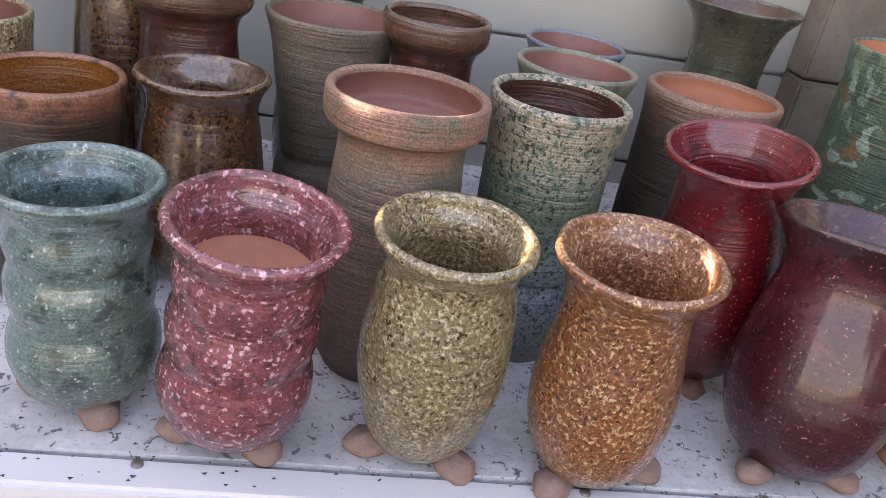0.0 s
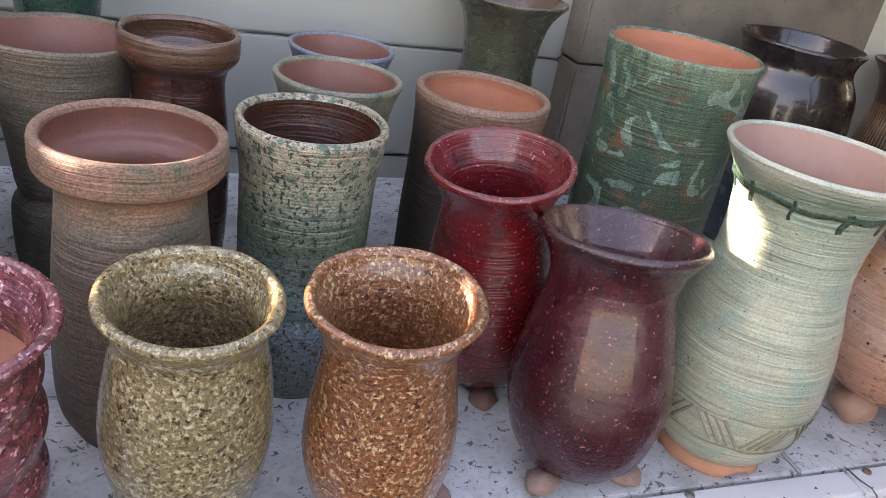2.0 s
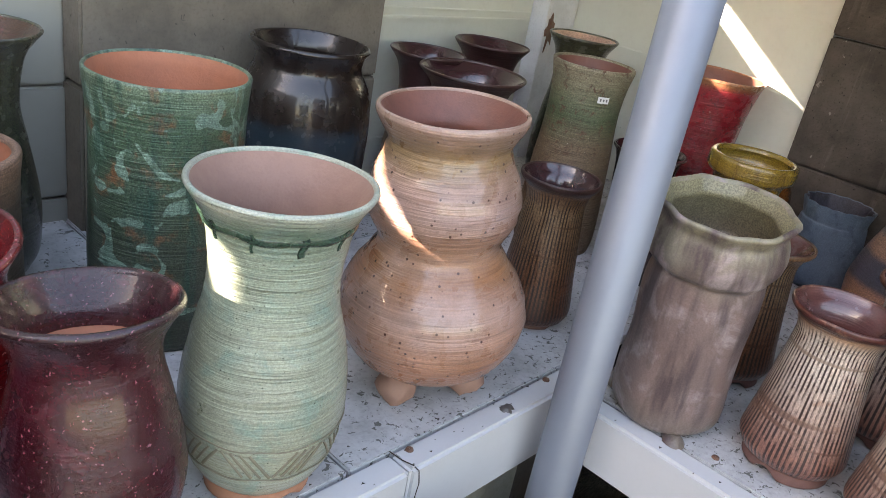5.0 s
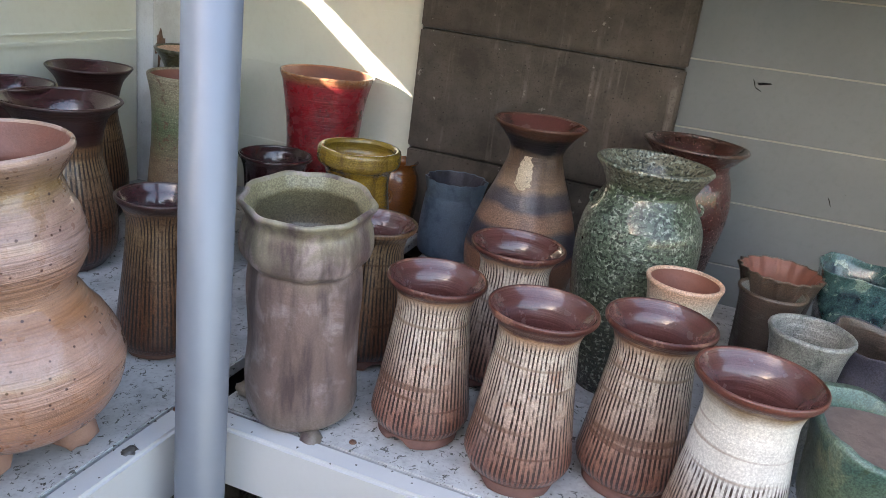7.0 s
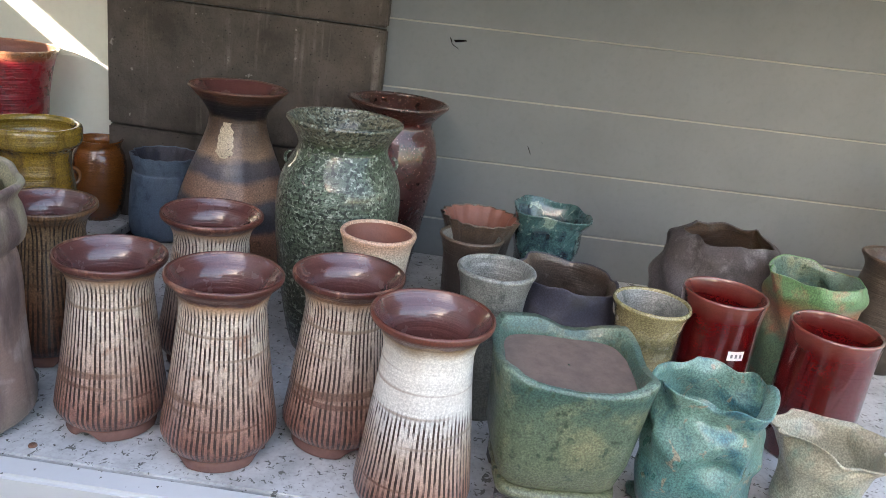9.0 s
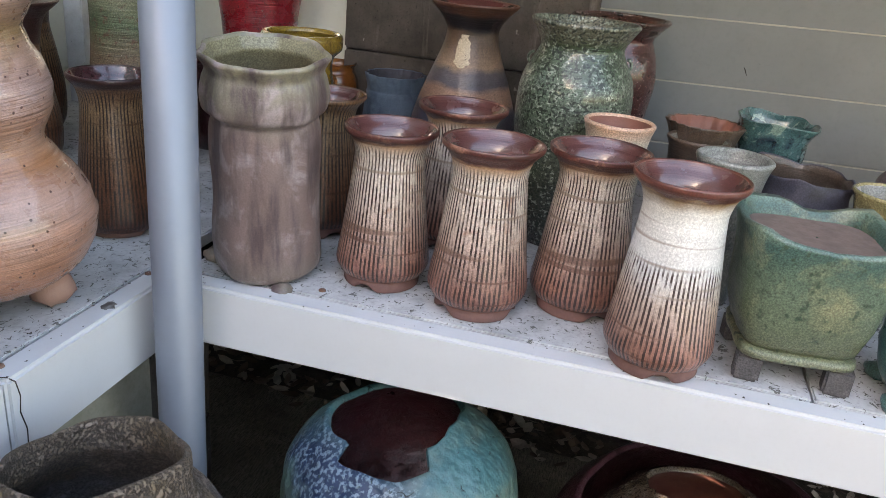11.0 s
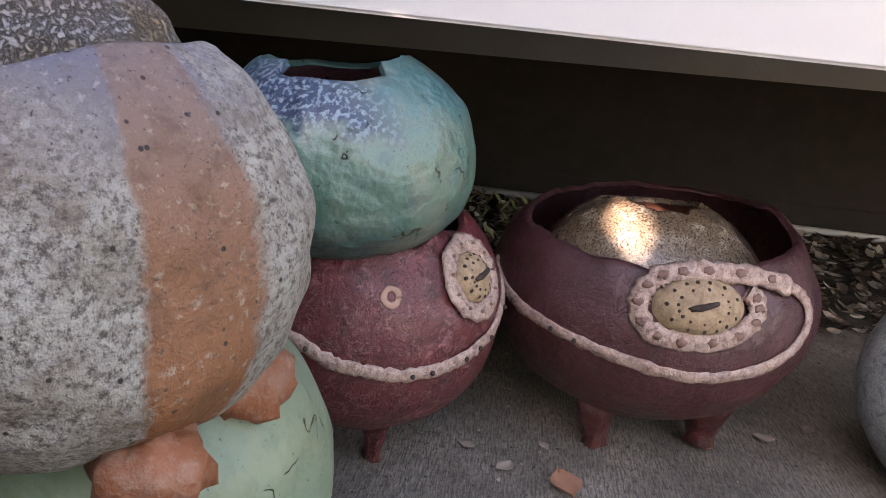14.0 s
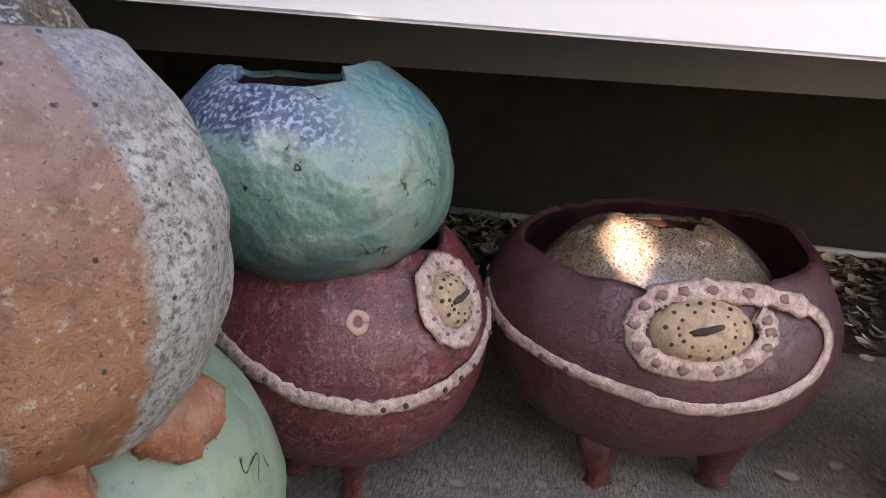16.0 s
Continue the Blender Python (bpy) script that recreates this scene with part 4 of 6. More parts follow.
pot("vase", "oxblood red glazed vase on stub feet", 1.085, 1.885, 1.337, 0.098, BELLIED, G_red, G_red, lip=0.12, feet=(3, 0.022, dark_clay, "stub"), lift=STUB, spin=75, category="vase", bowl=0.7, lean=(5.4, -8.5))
pot("cylinder_vase", "green and orange marbled cylinder with terracotta inside", 1.473, 2.144, 1.435, 0.134, CYLINDER, G_marble, terracotta_in, lip=0.06, bowl=0.8, category="vase")
pot("gourd_vase", "peach double-gourd vase with dark flecks on ball feet", 1.757, 1.722, 1.477, 0.121, GOURD, G_gourd, inside_clay, lip=0.07, ribs=0.0018, ribcount=13, feet=(3, 0.036, pink_clay, "ball"), lift=0.048, spin=5, category="vase", bowl=0.85, lean=(-1.8, -3.5))
pot("vase", "grey-brown flared stoneware vase", 0.484, 2.242, 1.342, 0.114, FLARED, G_grey, inside_clay, lip=0.1, category="vase")
pot("jar", "dark tenmoku jar with wide glossy rim", 0.647, 2.188, 1.375, 0.087, NECKED, G_brick, G_brick, lip=0.14, category="jar")
pot("cup", "small pot with blue-grey rim", 0.918, 2.335, 1.336, 0.092, CUP, G_bluegrey, inside_clay, lip=0.1, category="pot", bowl=0.7)
pot("cup", "sage green pot with rosy inside", 0.874, 2.143, 1.340, 0.099, CUP, G_sage, inside_clay, lip=0.12, category="pot", bowl=0.7)
pot("pot", "toasted brown pot with pale rolled rim", 1.128, 2.172, 1.319, 0.115, CYLINDER, G_umber, terracotta_in, lip=0.14, bowl=0.6)
pot("vase", "tall dark olive glazed vase", 1.275, 2.471, 1.430, 0.119, VASE, G_tallolive, G_brick, lip=0.06, category="vase")
pot("jar", "dark purple-brown speckled jar", 0.261, 2.206, 1.373, 0.097, NECKED, G_brick, G_brick, lip=0.2, category="jar")
pot("jar", "brown glazed tall jar", 0.118, 2.347, 1.418, 0.094, NECKED, G_tanspeck, G_brick, lip=0.1, category="jar")
pot("vase", "deep teal glazed vase near the wall", 0.465, 2.421, 1.442, 0.099, VASE, G_teal, G_teal, category="vase")
pot("pot", "olive-brown pot with grey inside", -0.041, 2.102, 1.307, 0.101, CYLINDER, G_olive, inside_clay, lip=0.12, bowl=0.6)
pot("vase", "deep teal vase at the wall", -0.151, 2.378, 1.386, 0.099, VASE, G_teal, G_teal, category="vase")
pot("jar", "black and slate blue shouldered jar", 1.926, 2.361, 1.424, 0.134, JAR, G_black, G_black, lip=0.1, category="jar")
pot("vase", "combed brown vase with aubergine rim", 2.420, 2.471, 1.374, 0.107, VASE, G_combdark, G_rimplum, lip=0.06, category="vase", group="combed brown vases")
pot("vase", "combed brown vase with aubergine rim", 2.680, 2.464, 1.397, 0.114, VASE, G_combdark, G_rimplum, lip=0.06, category="vase", group="combed brown vases")
pot("vase", "combed brown vase with aubergine rim", 2.378, 2.263, 1.373, 0.141, VASE, G_combdark, G_rimplum, lip=0.06, category="vase", group="combed brown vases")
pot("vase", "dark combed vase with glossy aubergine rim", 2.152, 1.786, 1.292, 0.085, COMBED, G_combdark, G_rimplum, lip=0.08, category="vase", group="combed brown vases", foot=(0.85, 0.05, dark_clay), lift=0.012)
pot("cylinder_vase", "mossy brown cylinder with a price sticker", 2.552, 2.023, 1.454, 0.105, [(0.98, 0), (1.04, 0.1), (0.98, 0.4), (0.88, 0.7), (0.9, 0.88), (1.0, 1)], G_labelled, inside_clay, lip=0.1, category="vase", label_at=(238, 0.87, 0.03, 0.016))
pot("vase", "dark vase with white glazed inside", 2.933, 2.318, 1.452, 0.108, VASE, G_tallolive, G_white, lip=0.08, category="vase")

# ---- pots on the shelf along the siding ----
pot("flared_pot", "raspberry glazed flared pot with tan inside", 3.069, 1.932, 1.437, 0.142, FLOWER, G_rasp, inside_clay, lip=0.06, bowl=0.7)
pot("bowl", "dark aubergine glazed wide bowl", 2.828, 1.945, 1.223, 0.106, CUP, G_rimplum, G_rimplum, lip=0.08, category="bowl", bowl=0.5)
pot("bowl", "dark aubergine glazed bowl, smaller one", 2.598, 1.739, 1.209, 0.094, CUP, G_rimplum, G_rimplum, lip=0.08, category="bowl", bowl=0.5)
pot("handled_jar", "honey yellow jar with lug handles", 2.609, 1.582, 1.348, 0.100, NECKED, G_honey, G_honey, lip=0.18, category="jar", lugs=(2, 0.018, 0.7, G_amber), spin=-40, bowl=0.7)
pot("jar", "amber brown glossy small jar", 3.156, 1.709, 1.198, 0.066, JAR, G_amber, G_amber, category="jar")
pot("jar", "denim blue jar with crimped rim", 3.090, 1.487, 1.199, 0.091, [(0.9, 0), (1.03, 0.08), (1.05, 0.4), (0.97, 0.75), (0.92, 0.82), (1.0, 1)], G_denim, G_navy, folds=(14, 0.05, 0.75), category="jar", bowl=0.6)
pot("bottle_vase", "banded brown stoneware bottle vase with flared mouth", 2.842, 1.209, 1.453, 0.117, [(0.8, 0), (1.1, 0.1), (1.24, 0.27), (1.2, 0.38), (0.95, 0.58), (0.66, 0.76), (0.58, 0.86), (0.72, 0.93), (1.0, 1)], G_bottle, G_rimbrown, lip=0.06, category="vase")
pot("jar", "moss green rough-textured shouldered jar", 2.562, 0.901, 1.463, 0.119, [(0.66, 0), (0.8, 0.12), (1.0, 0.4), (1.08, 0.62), (1.03, 0.76), (0.8, 0.87), (0.77, 0.91), (0.88, 0.96), (1.0, 1)], G_moss, G_moss, lip=0.1, category="jar", bowl=0.6, lugs=(2, 0.012, 0.84, G_moss), spin=-75)
pot("vase", "garnet red speckled shouldered vase", 2.997, 0.843, 1.446, 0.131, [(0.5, 0), (0.6, 0.15), (0.78, 0.45), (0.88, 0.66), (0.82, 0.8), (0.7, 0.9), (0.82, 0.95), (1.0, 1)], G_garnet, G_garnet, lip=0.08, category="vase")
pot("lobed_vase", "mauve lobed cylinder vase with moss-green folded rim", 2.105, 1.415, 1.400, 0.111, [(0.84, 0), (0.93, 0.05), (0.9, 0.3), (0.88, 0.55), (0.86, 0.7), (0.84, 0.745), (0.96, 0.78), (1.0, 0.84), (0.95, 0.91), (0.9, 0.95), (1.0, 1)], G_lobed, G_mossrim, lip=0.1, folds=(9, 0.03, 0.05), wobble=0.02, feet=(3, 0.022, G_lobed, "stub"), lift=0.016, spin=40, category="vase", bowl=0.75, lean=(2.4, -7.9))
for x, y, top, r, body, tint, word in ((2.156, 1.193, 1.274, 0.090, G_comb, 0, "combed cream and brown vase"), (2.121, 0.993, 1.284, 0.093, G_comb, 0, "combed cream and brown vase"),
                                       (2.207, 0.810, 1.279, 0.094, G_comb, 0, "combed cream and brown vase"), (2.044, 0.658, 1.300, 0.092, G_combpale, 0, "combed vase with a white slip shoulder"),
                                       (2.355, 1.412, 1.273, 0.091, G_combdark, 0, "dark combed vase"), (2.426, 1.121, 1.274, 0.098, G_comb, 0, "combed cream and brown vase")):
    pot("combed_vase", word + " with glossy brown rim", x, y, top, r, COMBED, body, G_rimbrown, lip=0.07, foot=(0.83, 0.085, foot_clay), lift=0.026, category="vase", group="combed vases with brown rims", bowl=0.72, spin=x * 900)
pot("cup", "small milk-white cup with pink inside", 2.385, 0.790, 1.296, 0.072, CUP, G_white, inside_clay, lip=0.14, category="cup", bowl=0.75)
pot("cup", "pebble grey flared cup", 2.371, 0.561, 1.263, 0.0745, CUP, G_pebble, G_pebble, lip=0.14, category="cup", bowl=0.6)
pot("cup", "charcoal cup with glassy inside", 2.642, 0.612, 1.233, 0.072, CUP, G_charcoal, G_pebble, lip=0.12, category="cup", bowl=0.75)
pot("bowl", "charcoal pinched bowl with frilled rim", 2.733, 0.599, 1.255, 0.089, CUP, G_charcoal, inside_clay, folds=(17, 0.06, 0.7), category="bowl", bowl=0.6)
pot("bowl", "crumpled lagoon-blue glazed bowl", 2.795, 0.434, 1.273, 0.095, CUP, G_lagoon, G_lagoon, crumple=0.12, folds=(6, 0.03, 0.5), category="bowl", bowl=0.5)
pot("bowl", "crumpled ink-blue clay bowl", 2.491, 0.416, 1.226, 0.108, [(0.7, 0), (0.95, 0.2), (1.1, 0.5), (1.02, 0.85), (1.0, 1)], G_navy, G_charcoal, crumple=0.16, folds=(5, 0.04, 0.3), category="bowl", bowl=0.35)
pot("cup", "banded cream and green cup", 2.389, 0.261, 1.234, 0.075, CUP, G_stripecup, G_pebble, lip=0.12, category="cup", bowl=0.7)
pot("pot", "cherry red glossy pot with white sticker", 2.504, 0.090, 1.234, 0.085, CYLINDER, G_cherry, G_cherry, lip=0.08, bowl=0.6, label_at=(195, 0.62, 0.035, 0.02))
pot("pot", "cherry red glossy pot", 2.401, -0.094, 1.230, 0.085, CYLINDER, G_cherry, G_cherry, lip=0.08, bowl=0.6)
pot("pot", "green and orange crumpled pot", 2.640, -0.140, 1.260, 0.100, CYLINDER, G_parrot, G_jade, crumple=0.25, bowl=0.6)
pot("globe_pot", "large slate-grey globe pot with torn opening", 2.830, 0.003, 1.265, 0.104, [(0.9, 0), (1.35, 0.25), (1.5, 0.55), (1.3, 0.85), (1.0, 1)], G_slate, G_charcoal, crumple=0.2, bowl=0.3)
pot("vase", "turquoise crumpled vase on feet", 2.102, 0.214, 1.225, 0.090, [(0.75, 0), (0.95, 0.15), (1.02, 0.45), (0.95, 0.75), (1.0, 1)], G_aqua, G_aqua, crumple=0.3, feet=(4, 0.024, G_aqua, "stub"), lift=0.025, category="vase", bowl=0.7)
pot("shell_bowl", "cream shell-shaped open bowl", 2.163, -0.020, 1.130, 0.090, CUP, G_shell, G_shell, crumple=0.25, category="bowl", bowl=0.5)
pot("vase", "tall grey-green crumpled vase against the siding", 2.949, -0.637, 1.439, 0.094, CYLINDER, G_sage, G_charcoal, crumple=0.3, folds=(5, 0.06, 0.2), category="vase")
pot("pot", "brown stoneware pot against the siding", 2.876, -0.442, 1.253, 0.094, BARREL, G_umber, G_charcoal, lip=0.1)
pot("pot", "pale grey pot against the siding", 2.743, -0.690, 1.194, 0.099, CYLINDER, G_pebble, G_charcoal, lip=0.1)

# carved chevrons and glaze drips on the celadon vase
# darker than the glaze: the grooves' shade is put into this colour
carve_shade = plain("carved_groove_shade", (0.22, 0.2, 0.14), 0.7, 40, 0.4, 0.3, 260, dirt=(0.12, 0.09, 0.06))
drip = glaze("dark_green_drip", [(0, (0.035, 0.07, 0.05)), (1, (0.05, 0.09, 0.065))], 0.41, rough=0.25, coat=0.6)
line = [(r * 0.120, 0.015 + z * 0.441) for r, z in spline(HIPPED, 90)]


def wall_at(z):
    return min(line, key=lambda p: abs(p[1] - z))[0]


def groove(points, width, depth, material, parent, name):
    pts = [Vector((wall_at(z) * math.cos(a), wall_at(z) * math.sin(a), z)) for a, z in points]
    nor = [Vector((p.x, p.y, 0)).normalized() for p in pts]
    verts, faces = [], []
    for k, (p, q) in enumerate(zip(pts, nor)):
        d = (pts[min(k + 1, len(pts) - 1)] - pts[max(k - 1, 0)]).normalized()
        side = q.cross(d).normalized()
        for b in range(6):
            e = math.tau * b / 6
            verts.append(tuple(p + side * (width / 2 * math.cos(e)) + q * (depth * math.sin(e))))
    for k in range(len(pts) - 1):
        for b in range(6):
            faces.append((k * 6 + b, k * 6 + (b + 1) % 6, (k + 1) * 6 + (b + 1) % 6, (k + 1) * 6 + b))
    return piece(name, verts, faces, material, parent)


H_UP = 0.040
for z in (0.075, 0.128):
    groove([(math.tau * k / 60, z + 0.0015 * math.sin(k)) for k in range(61)], 0.0022, 0.0012, carve_shade, celadon, "carved_line")
for k in range(10):
    a0 = math.tau * k / 10
    for j in range(4):
        a = a0 + j * 0.11
        way = 1 if k % 2 else -1
        groove([(a + way * 0.26 * (u / 6 - 0.5), 0.081 + 0.042 * u / 6) for u in range(7)], 0.0036 + 0.001 * (j % 2), 0.0016, carve_shade, celadon, "chevron")
groove([(math.tau * k / 60, 0.378 + H_UP + 0.002 * math.sin(k * 0.8)) for k in range(61)], 0.011, 0.0014, drip, celadon, "glaze_roll")
for k in range(13):
    a = math.tau * k / 13 + 0.2 * math.sin(k * 7)
    low = 0.371 + H_UP - 0.014 * abs(math.sin(k * 3.3))
    groove([(a + 0.02 * math.sin(u), 0.385 + H_UP + (low - 0.385 - H_UP) * u / 6) for u in range(7)], 0.010 * (0.4 + 0.5 * abs(math.sin(k * 5.1))), 0.0014, drip, celadon, "glaze_drip")

# pale splash on the bottle vase's neck
shape_b = [(0.8, 0), (1.1, 0.1), (1.24, 0.27), (1.2, 0.38), (0.95, 0.58), (0.66, 0.76), (0.58, 0.86), (0.72, 0.93), (1.0, 1)]
line = [(r * 0.117, z * 0.488) for r, z in spline(shape_b, 90)]
bottle = bpy.data.objects["bottle_vase"]
verts, faces = [], []
for k in range(13):
    u = k / 12
    z = 0.335 + 0.08 * u
    half = (0.30 - 0.14 * u) * (1 + 0.6 * noise.noise((u * 6, 3, 0))) * min(1.0, 0.25 + 4 * u)
    for q in range(9):
        a = radians(178) + (q / 8 - 0.5) * 2 * half + 0.15 * noise.noise((u * 4, 7, 0))
        verts.append(((wall_at(z) * 1.004 + 0.0018) * math.cos(a), (wall_at(z) * 1.004 + 0.0018) * math.sin(a), z))
for k in range(12):
    for q in range(8):
        faces.append((k * 9 + q, k * 9 + q + 1, k * 9 + q + 10, k * 9 + q + 9))
splash = glaze("ivory_speckled_splash", [(0, (0.45, 0.38, 0.28)), (1, (0.5, 0.43, 0.33))], 0.45, fleck=((0.03, 0.02, 0.015), 110, 0.2), rings=0.1, rough=0.5)
piece("glaze_splash", verts, faces, splash, bottle, "ivory speckled splash of glaze")

# ---- pots on the slab ----
def hairlines(n, scale, where, width=0.008):
    """Short curved cracks, as a share from 0 to 1."""
    ridge = n.math("ABSOLUTE", n.math("SUBTRACT", n.noise(scale, 2, 0.5), 0.5))
    return n.math("MULTIPLY", n.step(ridge, width, width * 0.4), n.step(n.noise(scale * 0.9, 2, 0.5, n.scaled(1, 1.3, 0.8)), where, where + 0.03))


def bark_mat():
    """Brown stoneware under a crawled blue-grey glaze."""
    n = Nodes("bark_and_blue_glaze", 0.62)
    x, y, z = n.xyz()
    level = n.math("ADD", n.math("DIVIDE", z, 0.42), n.math("MULTIPLY", n.math("SUBTRACT", n.noise(8, 4), 0.5), 0.30))
    c = n.ramp(level, [(0.0, (0.19, 0.14, 0.08)), (0.42, (0.30, 0.22, 0.135)), (0.60, (0.28, 0.22, 0.165)), (0.73, (0.215, 0.205, 0.215)), (0.84, (0.21, 0.165, 0.14)), (1.0, (0.19, 0.14, 0.10))])
    c = n.mix(n.step(n.noise(13, 4, 0.6), 0.52, 0.68), c, (0.2, 0.14, 0.08))
    crawl = n.math("ABSOLUTE", n.math("SUBTRACT", n.noise(105, 6, 0.72, None, 0.3), 0.5))
    c = n.mix(n.math("MULTIPLY", n.step(crawl, 0.07, 0.0), 0.8), c, (0.05, 0.037, 0.026))
    c = n.mix(n.math("MULTIPLY", n.step(n.noise(230, 4, 0.65), 0.55, 0.66), 0.3), c, (0.27, 0.24, 0.2))
    n.bump(n.step(crawl, 0.0, 0.07), 0.9, 0.005)
    n.bump(n.noise(150, 4), 0.6, 0.003)
    n.bump(n.noise(14, 3), 0.5, 0.012)
    return n.done(c)


def green_mat():
    """Weathered green, darker towards the bottom, with a blue run at the mouth, dents and short cracks."""
    n = Nodes("weathered_green_glaze", 0.42, 0.25)
    x, y, z = n.xyz()
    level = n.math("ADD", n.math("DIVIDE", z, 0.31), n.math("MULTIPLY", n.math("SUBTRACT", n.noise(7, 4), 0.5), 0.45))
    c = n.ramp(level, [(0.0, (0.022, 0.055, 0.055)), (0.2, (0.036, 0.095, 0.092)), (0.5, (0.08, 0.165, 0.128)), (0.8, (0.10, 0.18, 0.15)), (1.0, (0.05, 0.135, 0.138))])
    c = n.mix(n.step(n.noise(11, 4, 0.6), 0.5, 0.72), c, (0.135, 0.17, 0.135))
    c = n.mix(n.math("MULTIPLY", n.step(n.noise(24, 4, 0.6), 0.55, 0.72), 0.6), c, (0.03, 0.085, 0.095))
    side = n.step(n.math("ADD", n.math("MULTIPLY", x, -0.88), n.math("MULTIPLY", y, 0.47)), 0.07, 0.15)
    run = n.math("MULTIPLY", n.step(n.math("ADD", z, n.math("MULTIPLY", n.noise(22, 4), 0.10)), 0.275, 0.305), side)
    blue = n.mix(n.step(n.noise(130, 3), 0.5, 0.58), (0.012, 0.03, 0.075), (0.17, 0.24, 0.3))
    c = n.mix(run, c, blue)
    cut = hairlines(n, 21, 0.60, 0.012)
    c = n.mix(cut, c, (0.008, 0.014, 0.014))
    c = n.mix(n.step(n.noise(75, 3), 0.68, 0.71), c, (0.02, 0.04, 0.045))
    c = n.mix(n.math("MULTIPLY", n.step(n.noise(260, 3), 0.52, 0.68), 0.4), c, (0.03, 0.06, 0.055))
    n.bump(n.math("SUBTRACT", 1.0, cut), 1.0, 0.006)
    n.bump(n.noise(13, 3), 1.0, 0.022)
    n.bump(n.noise(42, 3), 0.6, 0.007)
    n.bump(n.noise(150, 4), 0.45, 0.002)
    return n.done(c)


def slip_mat(name, low, high, dust, wear, rough=0.5, scuffs=0.6):
    """Dark red slip with dusty wear, scratches and pits; low and high: its colours at the foot and the rim."""
    n = Nodes(name, rough, 0.12)
    x, y, z = n.xyz()
    level = n.math("ADD", n.math("DIVIDE", z, 0.45), n.math("MULTIPLY", n.math("SUBTRACT", n.noise(9, 4), 0.5), 0.5))
    c = n.ramp(level, [(0.15, low), (0.75, high)])
    c = n.mix(n.math("MULTIPLY", n.step(n.noise(26, 6, 0.72), 0.42, 0.64), 0.8), c, tuple(v * 0.35 for v in low))
    c = n.mix(n.math("MULTIPLY", n.step(n.noise(52, 5, 0.7, None, 0.8), 0.53, 0.66), scuffs), c, dust)
    vein = n.math("ABSOLUTE", n.math("SUBTRACT", n.noise(30, 4, 0.65, None, 0.5), 0.5))
    c = n.mix(n.math("MULTIPLY", n.math("MULTIPLY", n.step(vein, 0.02, 0.004), n.step(n.noise(8, 2), 0.5, 0.65)), scuffs * 0.4), c, wear)
    c = n.mix(n.step(n.noise(150, 3, 0.6), 0.67, 0.72), c, wear)
    c = n.mix(n.math("MULTIPLY", n.step(n.noise(300, 3), 0.5, 0.7), 0.5), c, tuple(v * 0.35 for v in low))
    n.bump(n.step(vein, 0.0, 0.03), 0.6, 0.003)
    n.bump(n.noise(26, 6, 0.72), 0.8, 0.008)
    n.bump(n.noise(110, 4), 0.35, 0.002)
    return n.done(c, n.math("ADD", n.math("MULTIPLY", n.noise(35, 3), 0.35), rough - 0.2, True))


def mint_mat():
    n = Nodes("mint_slip", 0.5, 0.1)
    c = n.ramp(n.noise(6, 4, 0.6), [(0.3, (0.12, 0.175, 0.115)), (0.5, (0.155, 0.215, 0.145)), (0.72, (0.2, 0.235, 0.15))])
    c = n.mix(n.math("MULTIPLY", n.step(n.noise(40, 4, 0.65), 0.5, 0.7), 0.5), c, (0.10, 0.155, 0.105))
    cut = hairlines(n, 15, 0.6, 0.009)
    c = n.mix(cut, c, (0.012, 0.016, 0.01))
    c = n.mix(n.step(n.cells(38), 0.07, 0.04), c, (0.02, 0.025, 0.015))
    c = n.mix(n.step(n.noise(160, 3), 0.68, 0.72), c, (0.05, 0.075, 0.045))
    n.bump(n.math("SUBTRACT", 1.0, cut), 1.0, 0.005)
    n.bump(n.noise(12, 3), 0.8, 0.014)
    n.bump(n.noise(120, 4), 0.4, 0.002)
    return n.done(c)


G_ochre, G_green, G_mint = bark_mat(), green_mat(), mint_mat()
G_maroon = slip_mat("maroon_slip", (0.09, 0.02, 0.018), (0.078, 0.029, 0.036), (0.13, 0.065, 0.066), (0.24, 0.15, 0.14), 0.38, 0.4)
G_wine = slip_mat("wine_crackled_slip", (0.09, 0.016, 0.016), (0.135, 0.023, 0.027), (0.26, 0.10, 0.10), (0.4, 0.25, 0.235), 0.48, 0.95)
G_bronze = glaze("bronze_speckle_glaze", [(0, (0.13, 0.10, 0.075)), (0.8, (0.2, 0.165, 0.13)), (1, (0.15, 0.10, 0.07))], 0.45, mottle=((0.3, 0.265, 0.225), 30, 0.5, 0.7), speck=((0.09, 0.065, 0.045), 210, 0.54, 0.62), rings=0.05, rough=0.22, coat=0.7, grain=0.8)
G_frost = glaze("frosted_blue_grey_slip", [(0, (0.36, 0.39, 0.40)), (1, (0.46, 0.49, 0.5))], 0.5, mottle=((0.2, 0.225, 0.235), 50, 0.5, 0.65), speck=((0.4, 0.42, 0.43), 120, 0.6, 0.66), rings=0.05, rough=0.6, grain=0.8)
bone = plain("bone_slip", (0.42, 0.305, 0.255), 0.6, 75, 1.0, 1.0, 190, dirt=(0.10, 0.04, 0.035), spots=0.40)
sand = plain("sand_slip", (0.34, 0.24, 0.145), 0.7, 60, 0.8, 0.8, 200, dirt=(0.13, 0.075, 0.045), spots=0.34)
crusty = plain("crusty_orange_clay", (0.23, 0.075, 0.03), 0.7, 30, 0.45, 1.0, 120, dirt=(0.33, 0.24, 0.19), spots=0.32)
# near black: the shade inside small hollows, put into a colour
pit = plain("hollow_shade", (0.025, 0.014, 0.011), 0.9, 60, 0.2, 0.1, 200)


